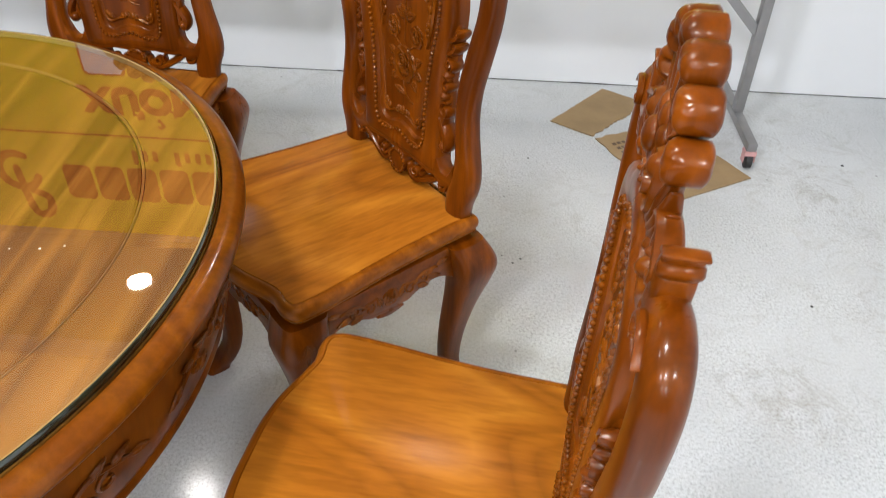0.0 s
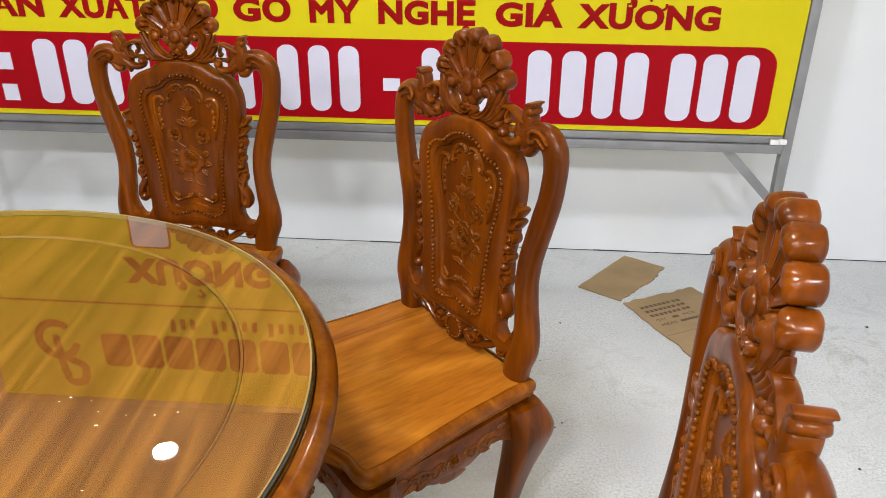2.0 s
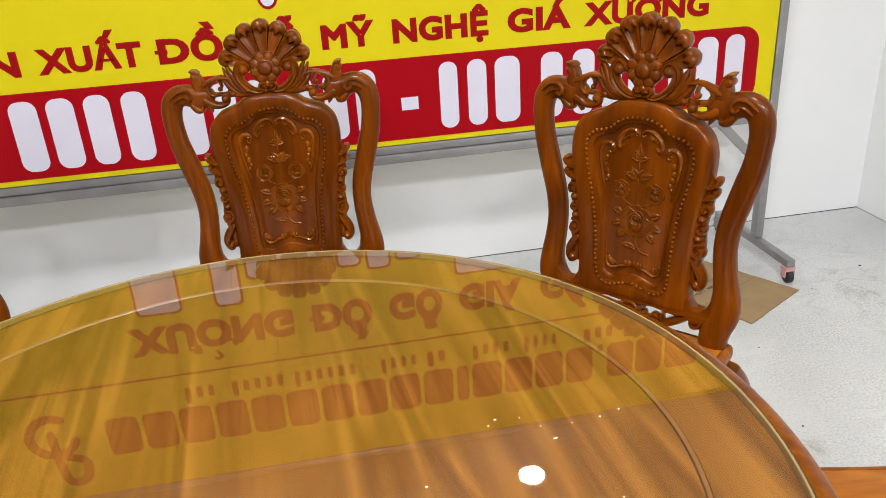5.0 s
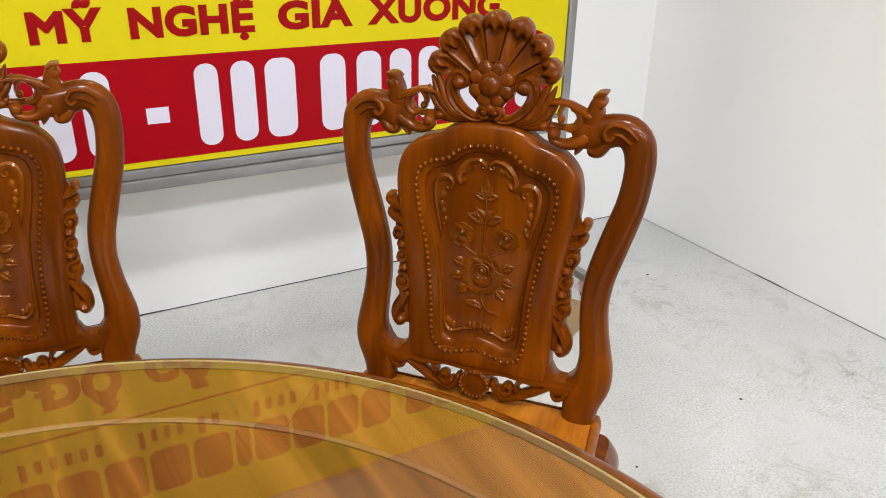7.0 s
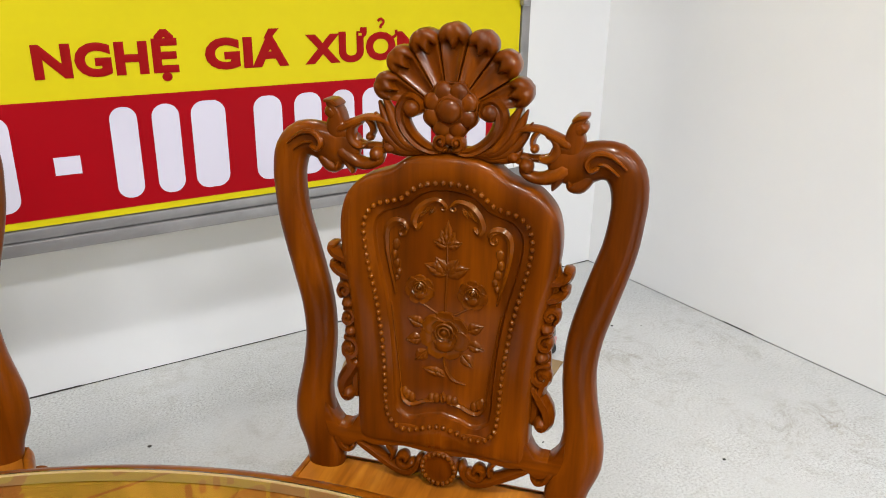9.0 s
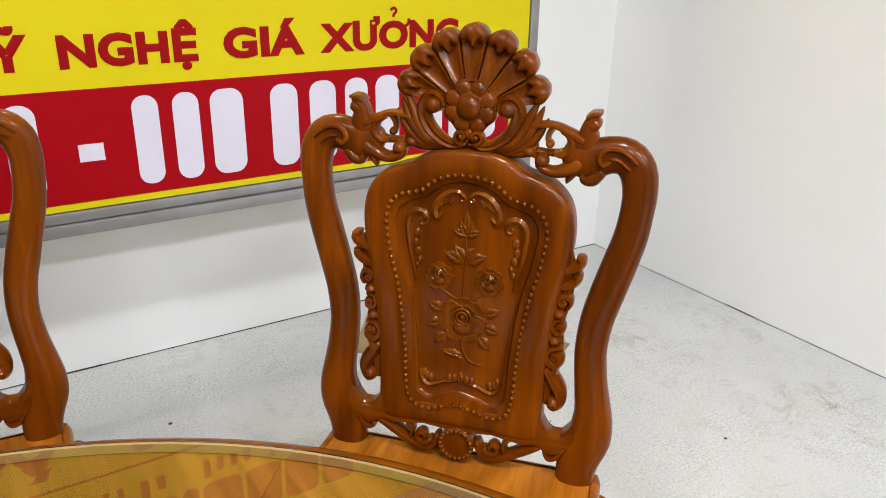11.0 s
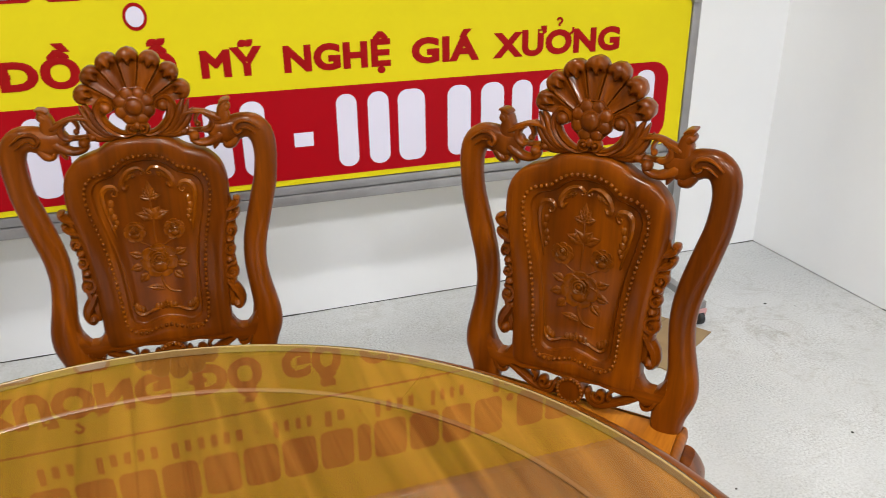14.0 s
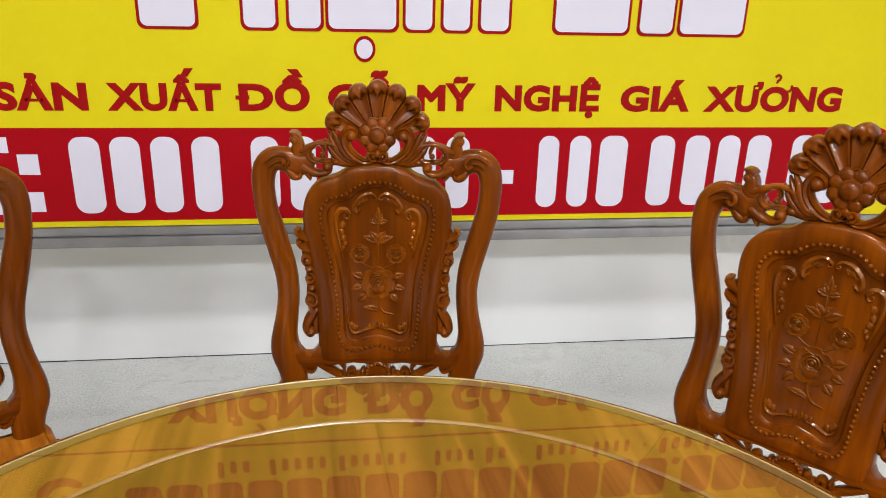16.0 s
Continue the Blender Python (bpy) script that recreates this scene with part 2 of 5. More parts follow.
def floor_material():
    """Worn screed: cloudy pale grey, fine grit, sparse dark specks and a few muddy smears."""
    m, nodes, links, b = material("speckled_floor", 0.4, 0, (0.55, 0.55, 0.54))
    tc = nodes.new("ShaderNodeTexCoord")
    vec = tc.outputs["Object"]

    def math_node(op, a, c):
        n = nodes.new("ShaderNodeMath")
        n.operation = op
        for sock, v in zip(n.inputs, (a, c)):
            if isinstance(v, (int, float)):
                sock.default_value = v
            else:
                links.new(v, sock)
        return n.outputs[0]
    big = noise_node(nodes, links, vec, 1.3, 6.0, 0.6, distortion=0.5)
    base = ramp(nodes, [(0.3, (0.485, 0.5, 0.495)), (0.7, (0.6, 0.615, 0.605))])
    links.new(big.outputs[0], base.inputs[0])
    speck = noise_node(nodes, links, vec, 150.0, 3.0, 0.8)
    sr = ramp(nodes, [(0.36, (0.66, 0.655, 0.64)), (0.47, (0.95, 0.95, 0.945)), (0.54, (1.03, 1.03, 1.03)), (0.63, (1.18, 1.18, 1.18))])
    links.new(speck.outputs[0], sr.inputs[0])
    patch = noise_node(nodes, links, vec, 3.4, 3.0, 0.6)
    pf = ramp(nodes, [(0.36, (0.3, 0.3, 0.3)), (0.65, (1.0, 1.0, 1.0))])
    links.new(patch.outputs[0], pf.inputs[0])
    col = mix(nodes, links, base.outputs[0], sr.outputs[0], pf.outputs[0], "MULTIPLY")
    grime = noise_node(nodes, links, vec, 9.0, 8.0, 0.75, distortion=1.2)
    gr = ramp(nodes, [(0.5, (0, 0, 0)), (0.66, (1, 1, 1))])
    links.new(grime.outputs[0], gr.inputs[0])
    wide = ramp(nodes, [(0.42, (0.0, 0.0, 0.0)), (0.7, (0.6, 0.6, 0.6))])
    links.new(big.outputs[0], wide.inputs[0])
    total = 0.0
    for x, y, r, k in ((1.28, 1.75, 0.2, 0.8), (0.12, 1.945, 0.1, 1.6), (0.42, 2.03, 0.07, 0.5), (0.4, 1.64, 0.08, 1.9), (0.75, 1.5, 0.22, 0.7), (-0.62, 2.31, 0.09, 0.6), (1.1, 2.35, 0.16, 0.4)):
        d = nodes.new("ShaderNodeVectorMath")
        d.operation = "DISTANCE"
        links.new(vec, d.inputs[0])
        d.inputs[1].default_value = (x, y, 0.0)
        near = nodes.new("ShaderNodeMapRange")
        near.inputs[1].default_value, near.inputs[2].default_value, near.inputs[3].default_value, near.inputs[4].default_value = 0.0, r, k, 0.0
        links.new(d.outputs["Value"], near.inputs[0])
        total = math_node("ADD", total, near.outputs[0])
    faint = math_node("MULTIPLY", math_node("MULTIPLY", wide.outputs[0], gr.outputs[0]), 0.85)
    uneven = math_node("ADD", math_node("MULTIPLY", gr.outputs[0], 0.7), 0.12)
    fac = math_node("ADD", faint, math_node("MULTIPLY", total, uneven))
    col = mix(nodes, links, col, (0.26, 0.225, 0.17), fac)
    dots = nodes.new("ShaderNodeTexVoronoi")
    dots.inputs["Scale"].default_value = 7.0
    dots.inputs["Randomness"].default_value = 1.0
    links.new(vec, dots.inputs["Vector"])
    dr = ramp(nodes, [(0.018, (1, 1, 1)), (0.034, (0, 0, 0))])
    links.new(dots.outputs["Distance"], dr.inputs[0])
    col = mix(nodes, links, col, (0.12, 0.11, 0.1), math_node("MULTIPLY", dr.outputs[0], 0.7))
    links.new(col, b.inputs["Base Color"])
    rr = nodes.new("ShaderNodeMapRange")
    rr.inputs[3].default_value, rr.inputs[4].default_value = 0.05, 0.24
    links.new(big.outputs[0], rr.inputs[0])
    links.new(rr.outputs[0], b.inputs["Roughness"])
    bump(nodes, links, b, patch.outputs[0], 0.05, 0.004)
    return m


M_FLOOR = floor_material()


# ---- mesh tools ----
def finish(name, bm, mat, parent=None, label="", sharp=38):
    bmesh.ops.recalc_face_normals(bm, faces=bm.faces)
    me = bpy.data.meshes.new(name)
    bm.to_mesh(me)
    bm.free()
    me.polygons.foreach_set("use_smooth", [True] * len(me.polygons))
    me.set_sharp_from_angle(angle=radians(sharp))
    me.materials.append(mat)
    ob = new(name, me)
    ob.parent = parent
    if label:
        ob["label"] = label
    return ob


def part(name, bm, mat, parent, label="", sharp=38):
    return finish(name, bm, mat, parent, label, sharp)


def thing(name, label, category, at=(0, 0, 0), turn=0.0, group=""):
    ob = new(name)
    ob.matrix_basis = pose(*at, 0, 0, turn)
    ob.empty_display_size = 0.1
    return tagged(ob, label, category, group)


def spline(points, n, closed=False):
    """n points on a Catmull-Rom curve through the given ones."""
    p = np.array(points, float)
    k = len(p)
    spans = k if closed else k - 1
    out = []
    for i in range(n):
        u = i / n * spans if closed else i / (n - 1) * spans
        a = min(int(u), spans - 1)
        f = u - a
        if closed:
            q = [p[(a + d) % k] for d in (-1, 0, 1, 2)]
        else:
            q = [p[max(a - 1, 0)], p[a], p[a + 1], p[min(a + 2, k - 1)]]
        out.append(0.5 * (2 * q[1] + (q[2] - q[0]) * f + (2 * q[0] - 5 * q[1] + 4 * q[2] - q[3]) * f * f
                          + (3 * q[1] - q[0] - 3 * q[2] + q[3]) * f ** 3))
    return np.array(out)


def loft(bm, rings, cap=True):
    """Skin over rings of equal length."""
    loops = [[bm.verts.new(tuple(v)) for v in r] for r in rings]
    n = len(loops[0])
    for a, b in zip(loops, loops[1:]):
        for i in range(n):
            bm.faces.new((a[i], a[(i + 1) % n], b[(i + 1) % n], b[i]))
    if cap:
        bm.faces.new(list(reversed(loops[0])))
        bm.faces.new(loops[-1])
    return loops


def section(cx, cy, z, wx, wy, n=16, power=2.6):
    out = []
    for i in range(n):
        a = 2 * math.pi * (i + 0.5) / n
        c, s = math.cos(a), math.sin(a)
        out.append((cx + wx / 2 * math.copysign(abs(c) ** (2 / power), c), cy + wy / 2 * math.copysign(abs(s) ** (2 / power), s), z))
    return out


def box(bm, x0, x1, y0, y1, z0, z1, bevel=0.0):
    new_bm = bmesh.new()
    bmesh.ops.create_cube(new_bm, size=1)
    for v in new_bm.verts:
        v.co = Vector(((x0 + x1) / 2 + v.co.x * (x1 - x0), (y0 + y1) / 2 + v.co.y * (y1 - y0), (z0 + z1) / 2 + v.co.z * (z1 - z0)))
    if bevel:
        bmesh.ops.bevel(new_bm, geom=list(new_bm.edges), offset=bevel, segments=2, affect="EDGES", profile=0.6)
    merge(bm, new_bm)


def merge(bm, other, m=None):
    index = {}
    for v in other.verts:
        index[v] = bm.verts.new(m @ v.co if m else v.co)
    for f in other.faces:
        bm.faces.new([index[v] for v in f.verts])
    other.free()


def stroke(bm, pts, w, d, y=0.0, n=16, seg=8, power=2.0, round_ends=True, groove=0.0, lines=1):
    """A carved stem in the plane of the back: points (x, z), widths w and depths d along it, centred on depth y; groove cuts that many lines into its front."""
    p = spline(pts, n) if len(pts) > 2 else np.array([np.array(pts[0]) * (1 - f) + np.array(pts[1]) * f for f in np.linspace(0, 1, n)])
    ww = np.interp(np.linspace(0, 1, n), np.linspace(0, 1, len(w)), w)
    dd = np.interp(np.linspace(0, 1, n), np.linspace(0, 1, len(d)), d)
    tan = np.gradient(p, axis=0)
    tan /= np.maximum(np.linalg.norm(tan, axis=1), 1e-9)[:, None]
    nor = np.c_[-tan[:, 1], tan[:, 0]]
    rings = []

    def ring(c, nn, wi, de):
        r = []
        for i in range(seg):
            a = 2 * math.pi * (i + 0.5) / seg
            cs, sn = math.cos(a), math.sin(a)
            cs = math.copysign(abs(cs) ** (2 / power), cs)
            sn = math.copysign(abs(sn) ** (2 / power), sn)
            q = c + nn * cs * wi / 2
            cut = 1.0 - groove * (0.5 + 0.5 * math.cos(math.pi * cs * lines * 2 + (math.pi if lines % 2 == 0 else 0.0))) * (abs(cs) < 0.95) if sn < 0 and groove else 1.0
            r.append((q[0], y + sn * de / 2 * cut, q[1]))
        return r
    if round_ends:
        rings.append(ring(p[0] - tan[0] * ww[0] * 0.42, nor[0], ww[0] * 0.4, dd[0] * 0.5))
        rings.append(ring(p[0] - tan[0] * ww[0] * 0.25, nor[0], ww[0] * 0.78, dd[0] * 0.85))
    for i in range(n):
        rings.append(ring(p[i], nor[i], ww[i], dd[i]))
    if round_ends:
        rings.append(ring(p[-1] + tan[-1] * ww[-1] * 0.25, nor[-1], ww[-1] * 0.78, dd[-1] * 0.85))
        rings.append(ring(p[-1] + tan[-1] * ww[-1] * 0.42, nor[-1], ww[-1] * 0.4, dd[-1] * 0.5))
    loft(bm, rings)


def spiral(cx, cz, r0, r1, a0, a1, n=12):
    return [(cx + (r0 + (r1 - r0) * f) * math.cos(radians(a0 + (a1 - a0) * f)),
             cz + (r0 + (r1 - r0) * f) * math.sin(radians(a0 + (a1 - a0) * f))) for f in np.linspace(0, 1, n)]


def ball(bm, x, y, z, rx, ry, rz, seg=10, rows=6):
    rings = []
    for j in range(1, rows):
        b = math.pi * j / rows
        rings.append([(x + rx * math.sin(b) * math.cos(2 * math.pi * i / seg), y + ry * math.sin(b) * math.sin(2 * math.pi * i / seg), z + rz * math.cos(b))
                      for i in range(seg)])
    loops = [[bm.verts.new(v) for v in r] for r in rings]
    top, low = bm.verts.new((x, y, z + rz)), bm.verts.new((x, y, z - rz))
    for a, b in zip(loops, loops[1:]):
        for i in range(seg):
            bm.faces.new((a[i], b[i], b[(i + 1) % seg], a[(i + 1) % seg]))
    for i in range(seg):
        bm.faces.new((top, loops[0][i], loops[0][(i + 1) % seg]))
        bm.faces.new((low, loops[-1][(i + 1) % seg], loops[-1][i]))


def relief(bm, x, z, ang, length, y, width, height, ns=10, nt=8):
    """A carved sheet that grows from (x, z) towards ang: width(f) is its half breadth, height(f, k) its swell at the share f of its length and k across."""
    c, s = math.cos(radians(ang)), math.sin(radians(ang))
    rows = []
    for i in range(ns + 1):
        f = i / ns
        row = []
        for j in range(nt + 1):
            k = 2 * j / nt - 1
            u, v = f * length, k * width(f)
            row.append(bm.verts.new((x + u * c - v * s, y - height(f, k), z + u * s + v * c)))
        rows.append(row)
    for p, q in zip(rows, rows[1:]):
        for j in range(nt):
            bm.faces.new((p[j], p[j + 1], q[j + 1], q[j]))


def leaf(bm, x, z, ang, length, width, y, height):
    """A pointed carved leaf with a sunk midrib and side veins."""
    relief(bm, x, z, ang, length, y, lambda f: 0.5 * width * (math.sin(math.pi * min(1.0, f * 0.97 + 0.03) ** 0.75) * (1 + 0.04 * math.cos(f * 19)) + 0.01),
           lambda f, k: height * (0.25 + 0.75 * (1 - abs(k) ** 3)) * (1 - 0.4 * math.exp(-k * k * 40)) * (0.86 + 0.14 * math.cos(f * 26 - abs(k) * 6)) * math.sin(math.pi * min(0.97, max(0.05, f))) ** 0.35 * (abs(k) < 0.999), 14, 10)


def petal(bm, x, z, ang, length, width, y, height):
    """A round petal, dished in the middle, with a rolled rim and a skirt down to the ground."""
    def swell(f, k):
        e = max(abs(k), (f - 0.15) / 0.85)
        return 0.0 if e > 0.995 else height * (0.55 + 0.45 * f) * (1 - 0.38 * math.exp(-((e - 0.55) / 0.3) ** 2))
    relief(bm, x, z, ang, length, y, lambda f: 0.5 * width * math.sqrt(max(0.0, 1 - (1.75 * f - 0.75) ** 2 if f > 0.43 else 0.35 + 0.65 * f / 0.43)) + 0.0002, swell, 12, 10)


def rose(bm, x, z, r, y, height):
    """A carved rose: outer and inner petals round a rolled heart, over a rounded cup."""
    for k in range(7):
        a = 90 + 360 / 7 * k
        petal(bm, x + 0.2 * r * math.cos(radians(a)), z + 0.2 * r * math.sin(radians(a)), a, 0.8 * r, 0.92 * r, y, height * (0.5 + 0.12 * (k % 2)))
    for k in range(4):
        a = 45 + 90 * k
        petal(bm, x + 0.02 * r * math.cos(radians(a)), z + (0.14 + 0.02 * math.sin(radians(a))) * r, a, 0.55 * r, 0.72 * r, y, height * (0.78 + 0.08 * (k % 2)))
    ball(bm, x, y - height * 0.2, z - 0.32 * r, 0.42 * r, height * 0.75, 0.34 * r, 12, 6)
    for q in (0.36, 0.22):
        stroke(bm, spiral(x, z + 0.18 * r, q * r, q * r * 0.92, -60, 280, 14), [0.05 * r, 0.1 * r, 0.05 * r], [height * 0.5] * 2, y - height * (1.12 - q), 20, 6)
    ball(bm, x, y - height * 0.6, z + 0.18 * r, 0.12 * r, height * 0.5, 0.12 * r, 8, 5)


def inset(outline, d):
    """The closed outline moved inwards by d (outline given anticlockwise or clockwise)."""
    p = np.array(outline, float)
    a, b = np.roll(p, 1, 0), np.roll(p, -1, 0)
    t = b - a
    t /= np.maximum(np.linalg.norm(t, axis=1), 1e-9)[:, None]
    area = 0.5 * np.sum(p[:, 0] * b[:, 1] - b[:, 0] * p[:, 1])
    n = np.c_[-t[:, 1], t[:, 0]] * (1 if area > 0 else -1)
    return p + n * d


def plate(bm, outline, y0, y1, bevel, axes="xz"):
    """A board cut to the outline, from depth y0 to y1, with eased edges."""
    def at(q, y):
        return [(x, y, z) for x, z in q] if axes == "xz" else [(x, z, y) for x, z in q] if axes == "xy" else [(y, x, z) for x, z in q]
    o = np.array(outline)
    s = 1 if y1 > y0 else -1
    loft(bm, [at(inset(o, bevel), y0), at(inset(o, bevel * 0.3), y0 + s * bevel * 0.35), at(o, y0 + s * bevel), at(o, y1 - s * bevel),
              at(inset(o, bevel * 0.3), y1 - s * bevel * 0.35), at(inset(o, bevel), y1)])


def mirrored(half, n):
    """A closed outline from its right half, given from top to bottom, first and last on the axis."""
    right = spline(half, n)
    return np.r_[right, np.c_[-right[-2:0:-1, 0], right[-2:0:-1, 1]]]


def slim(bm):
    """Flattens the carving of the crest towards the middle of its thickness."""
    for v in bm.verts:
        v.co.y = 0.018 + (v.co.y - 0.018) * 0.78
    return bm


def lean(bm):
    """Sets the chair's back on its slope."""
    for v in bm.verts:
        v.co.y += 0.166 + 0.045 * (v.co.z - 0.48)
    return bm


# ---- the room ----
def room():
    def slab(name, label, x0, x1, y0, y1, z0, z1, mat, category):
        bm = bmesh.new()
        box(bm, x0, x1, y0, y1, z0, z1)
        return tagged(finish(name, bm, mat), label, category, kind="structure")
    slab("floor", "pale grey speckled concrete floor with dirt stains", LEFT_X - 0.2, WALL_X + 0.2, FRONT_Y - 0.2, WALL_Y + 0.2, -0.1, 0.0, M_FLOOR, "floor")
    slab("wall_north", "plain white painted wall behind the sign", LEFT_X - 0.2, WALL_X, WALL_Y, WALL_Y + 0.15, 0.003, CEIL_Z, M_WALL, "wall")
    slab("wall_east", "plain white painted side wall", WALL_X, WALL_X + 0.15, FRONT_Y, WALL_Y + 0.15, 0.0015, CEIL_Z, M_WALL, "wall")
    # both walls below are unseen, added to close the room and shape its bounce
    slab("wall_west", "unseen closing wall, made brown to dim and warm the bounced light", LEFT_X - 0.15, LEFT_X, FRONT_Y, WALL_Y, 0.0, CEIL_Z, M_UNSEEN_WALL, "wall")
    slab("wall_south", "unseen closing wall, made brown to dim and warm the bounced light", LEFT_X, WALL_X, FRONT_Y - 0.15, FRONT_Y, 0.0, CEIL_Z, M_UNSEEN_WALL, "wall")
    slab("ceiling", "plain painted ceiling", LEFT_X - 0.2, WALL_X + 0.2, FRONT_Y - 0.2, WALL_Y + 0.2, CEIL_Z, CEIL_Z + 0.1, M_CEIL, "ceiling")
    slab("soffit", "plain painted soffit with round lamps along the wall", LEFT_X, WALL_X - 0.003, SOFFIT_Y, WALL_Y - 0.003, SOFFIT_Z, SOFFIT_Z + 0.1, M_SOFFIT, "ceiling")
    for name, along, at, n0, n1 in (("trim_north", "x", WALL_Y, LEFT_X, WALL_X), ("trim_east", "y", WALL_X, FRONT_Y, WALL_Y)):
        bm = bmesh.new()
        rng = random.Random(4)
        u = n0
        while u < n1:
            length = rng.uniform(0.03, 0.2)
            h, o = rng.choice((0.0007, 0.0007, 0.0012, rng.uniform(0.002, 0.005))), rng.uniform(0.0003, 0.002)
            if along == "x":
                box(bm, u, min(u + length, n1), at - o, at + 0.05, 0.0005, h)
            else:
                box(bm, at - o, at + 0.05, u, min(u + length, n1), 0.0005, h)
            u += length
        tagged(finish(name, bm, M_GAP), "dark ragged joint where wall meets floor", "trim", kind="structure")


room()


def downlight(x, y, z, size, watts, color):
    t = thing("ceiling_downlight", "round white recessed ceiling downlight, switched on", "downlight", (x, y, z), group="ceiling downlights")
    n = 32
    r = size / 2

    def ring(rad, zz):
        return [(rad * math.cos(2 * math.pi * i / n), rad * math.sin(2 * math.pi * i / n), zz) for i in range(n)]
    bm = bmesh.new()
    loft(bm, [ring(r, -0.001), ring(r + 0.012, -0.001), ring(r + 0.012, -0.006), ring(r + 0.004, -0.010), ring(r, -0.008), ring(r, -0.0015)], cap=False)
    part("trim_ring", bm, M_CLIP, t)
    bm = bmesh.new()
    loft(bm, [ring(r - 0.001, -0.0045), ring(r - 0.001, -0.0015)])
    part("diffuser", bm, M_GLOW, t, "glowing white diffuser")
    lamp(x, y, z, watts, size, color)


for x, share in SOFFIT_LAMPS:
    downlight(x, 2.68, SOFFIT_Z, 0.1, SOFFIT_WATTS * share, (1.0, 0.93, 0.82))
# assumed lamps out of view, made wide to soften shadows
for x, y, share in ASSUMED_ROOM_LAMPS:
    downlight(x, y, CEIL_Z, 0.34, ROOM_WATTS * share, (0.99, 0.985, 0.975))


# ---- the sign on its wheeled stand ----
SIGN_Y, SIGN_L, SIGN_R, SIGN_LOW, SIGN_TOP = 2.6635, -1.981, 0.868, 0.5925, 2.11


def lettering(text, x0, x1, z0, cap, mat, parent, y, fat=0.03):
    """A printed word that fills x0 to x1, its capitals standing on z0 with the height cap: one flat mesh a letter."""
    def made(body):
        cu = bpy.data.curves.new("word", "FONT")
        cu.body, cu.size, cu.resolution_u, cu.bevel_depth, cu.bevel_resolution, cu.space_character = body, 1.0, 4, fat, 0, 1.06
        ob = bpy.data.objects.new("word", cu)
        scene.collection.objects.link(ob)
        bpy.context.view_layer.update()
        me = bpy.data.meshes.new_from_object(ob)
        bpy.data.objects.remove(ob)
        bpy.data.curves.remove(cu)
        bm = bmesh.new()
        bm.from_mesh(me)
        bpy.data.meshes.remove(me)
        bmesh.ops.remove_doubles(bm, verts=bm.verts, dist=0.0005)
        bmesh.ops.delete(bm, geom=[f for f in bm.faces if f.calc_center_median().z < -0.001], context="FACES")
        return bm
    ref = made("H")
    zs = [v.co.y for v in ref.verts]
    low, tall = min(zs), max(zs) - min(zs)
    ref.free()
    bm = made(text.replace("\u0110", "D").replace("\u1ede", "O"))
    bm.verts.ensure_lookup_table()
    a, b = min(v.co.x for v in bm.verts), max(v.co.x for v in bm.verts)
    # islands, joined to letters where one stands over another
    seen, groups = set(), []
    for v in bm.verts:
        if v in seen:
            continue
        stack, isle = [v], []
        seen.add(v)
        while stack:
            w = stack.pop()
            isle.append(w)
            for e in w.link_edges:
                o = e.other_vert(w)
                if o not in seen:
                    seen.add(o)
                    stack.append(o)
        groups.append([min(q.co.x for q in isle), max(q.co.x for q in isle), isle])
    groups.sort(key=lambda g: g[0])
    letters = []
    for g in groups:
        if letters and min(g[1], letters[-1][1]) - g[0] > 0.45 * min(g[1] - g[0], letters[-1][1] - letters[-1][0]):
            letters[-1][1] = max(letters[-1][1], g[1])
            letters[-1][2] += g[2]
        else:
            letters.append(g)
    made_obs = []
    for k, (_, _, verts) in enumerate(letters):
        index = {v: i for i, v in enumerate(verts)}
        co = [(x0 + (v.co.x - a) / (b - a) * (x1 - x0), y - v.co.z * 0.0005 / fat, z0 + (v.co.y - low) / tall * cap) for v in verts]
        polys = [[index[q] for q in f.verts] for f in {f for v in verts for f in v.link_faces}]
        if k == 0 and text.startswith("\u0110"):
            i, xa, w = len(co), x0 - cap * 0.12, cap * 0.5
            co += [(xa, y - 0.0008, z0 + cap * 0.42), (xa + w, y - 0.0008, z0 + cap * 0.42), (xa + w, y - 0.0008, z0 + cap * 0.57), (xa, y - 0.0008, z0 + cap * 0.57)]
            polys.append([i, i + 1, i + 2, i + 3])
        if "\u1ede" in text and k == text.index("\u1ede"):
            # horn and hook of the capital O
            xr, xm = max(c[0] for c in co), sum(c[0] for c in co) / len(co)
            for pts, w in (([(xr - 0.13 * cap, 0.8), (xr - 0.03 * cap, 0.84), (xr + 0.03 * cap, 0.93), (xr + 0.02 * cap, 1.06)], 0.11),
                           ([(xm - 0.12 * cap, 1.38), (xm, 1.46), (xm + 0.12 * cap, 1.38), (xm + 0.08 * cap, 1.28), (xm, 1.22), (xm, 1.13)], 0.1)):
                line = spline([(x, z0 + z * cap) for x, z in pts], 14)
                t = np.gradient(line, axis=0)
                side = np.c_[-t[:, 1], t[:, 0]] / np.hypot(t[:, 0], t[:, 1])[:, None] * w * cap / 2
                i = len(co)
                for p, d in zip(line, side):
                    co += [(p[0] + d[0], y - 0.0006, p[1] + d[1]), (p[0] - d[0], y - 0.0006, p[1] - d[1])]
                polys += [[i + 2 * q, i + 2 * q + 1, i + 2 * q + 3, i + 2 * q + 2] for q in range(13)]
        me = bpy.data.meshes.new("letter")
        me.from_pydata(co, [], sorted(polys))
        me.materials.append(mat)
        ob = new("letter", me)
        ob.parent = parent
        made_obs.append(ob)
    bm.free()
    return made_obs


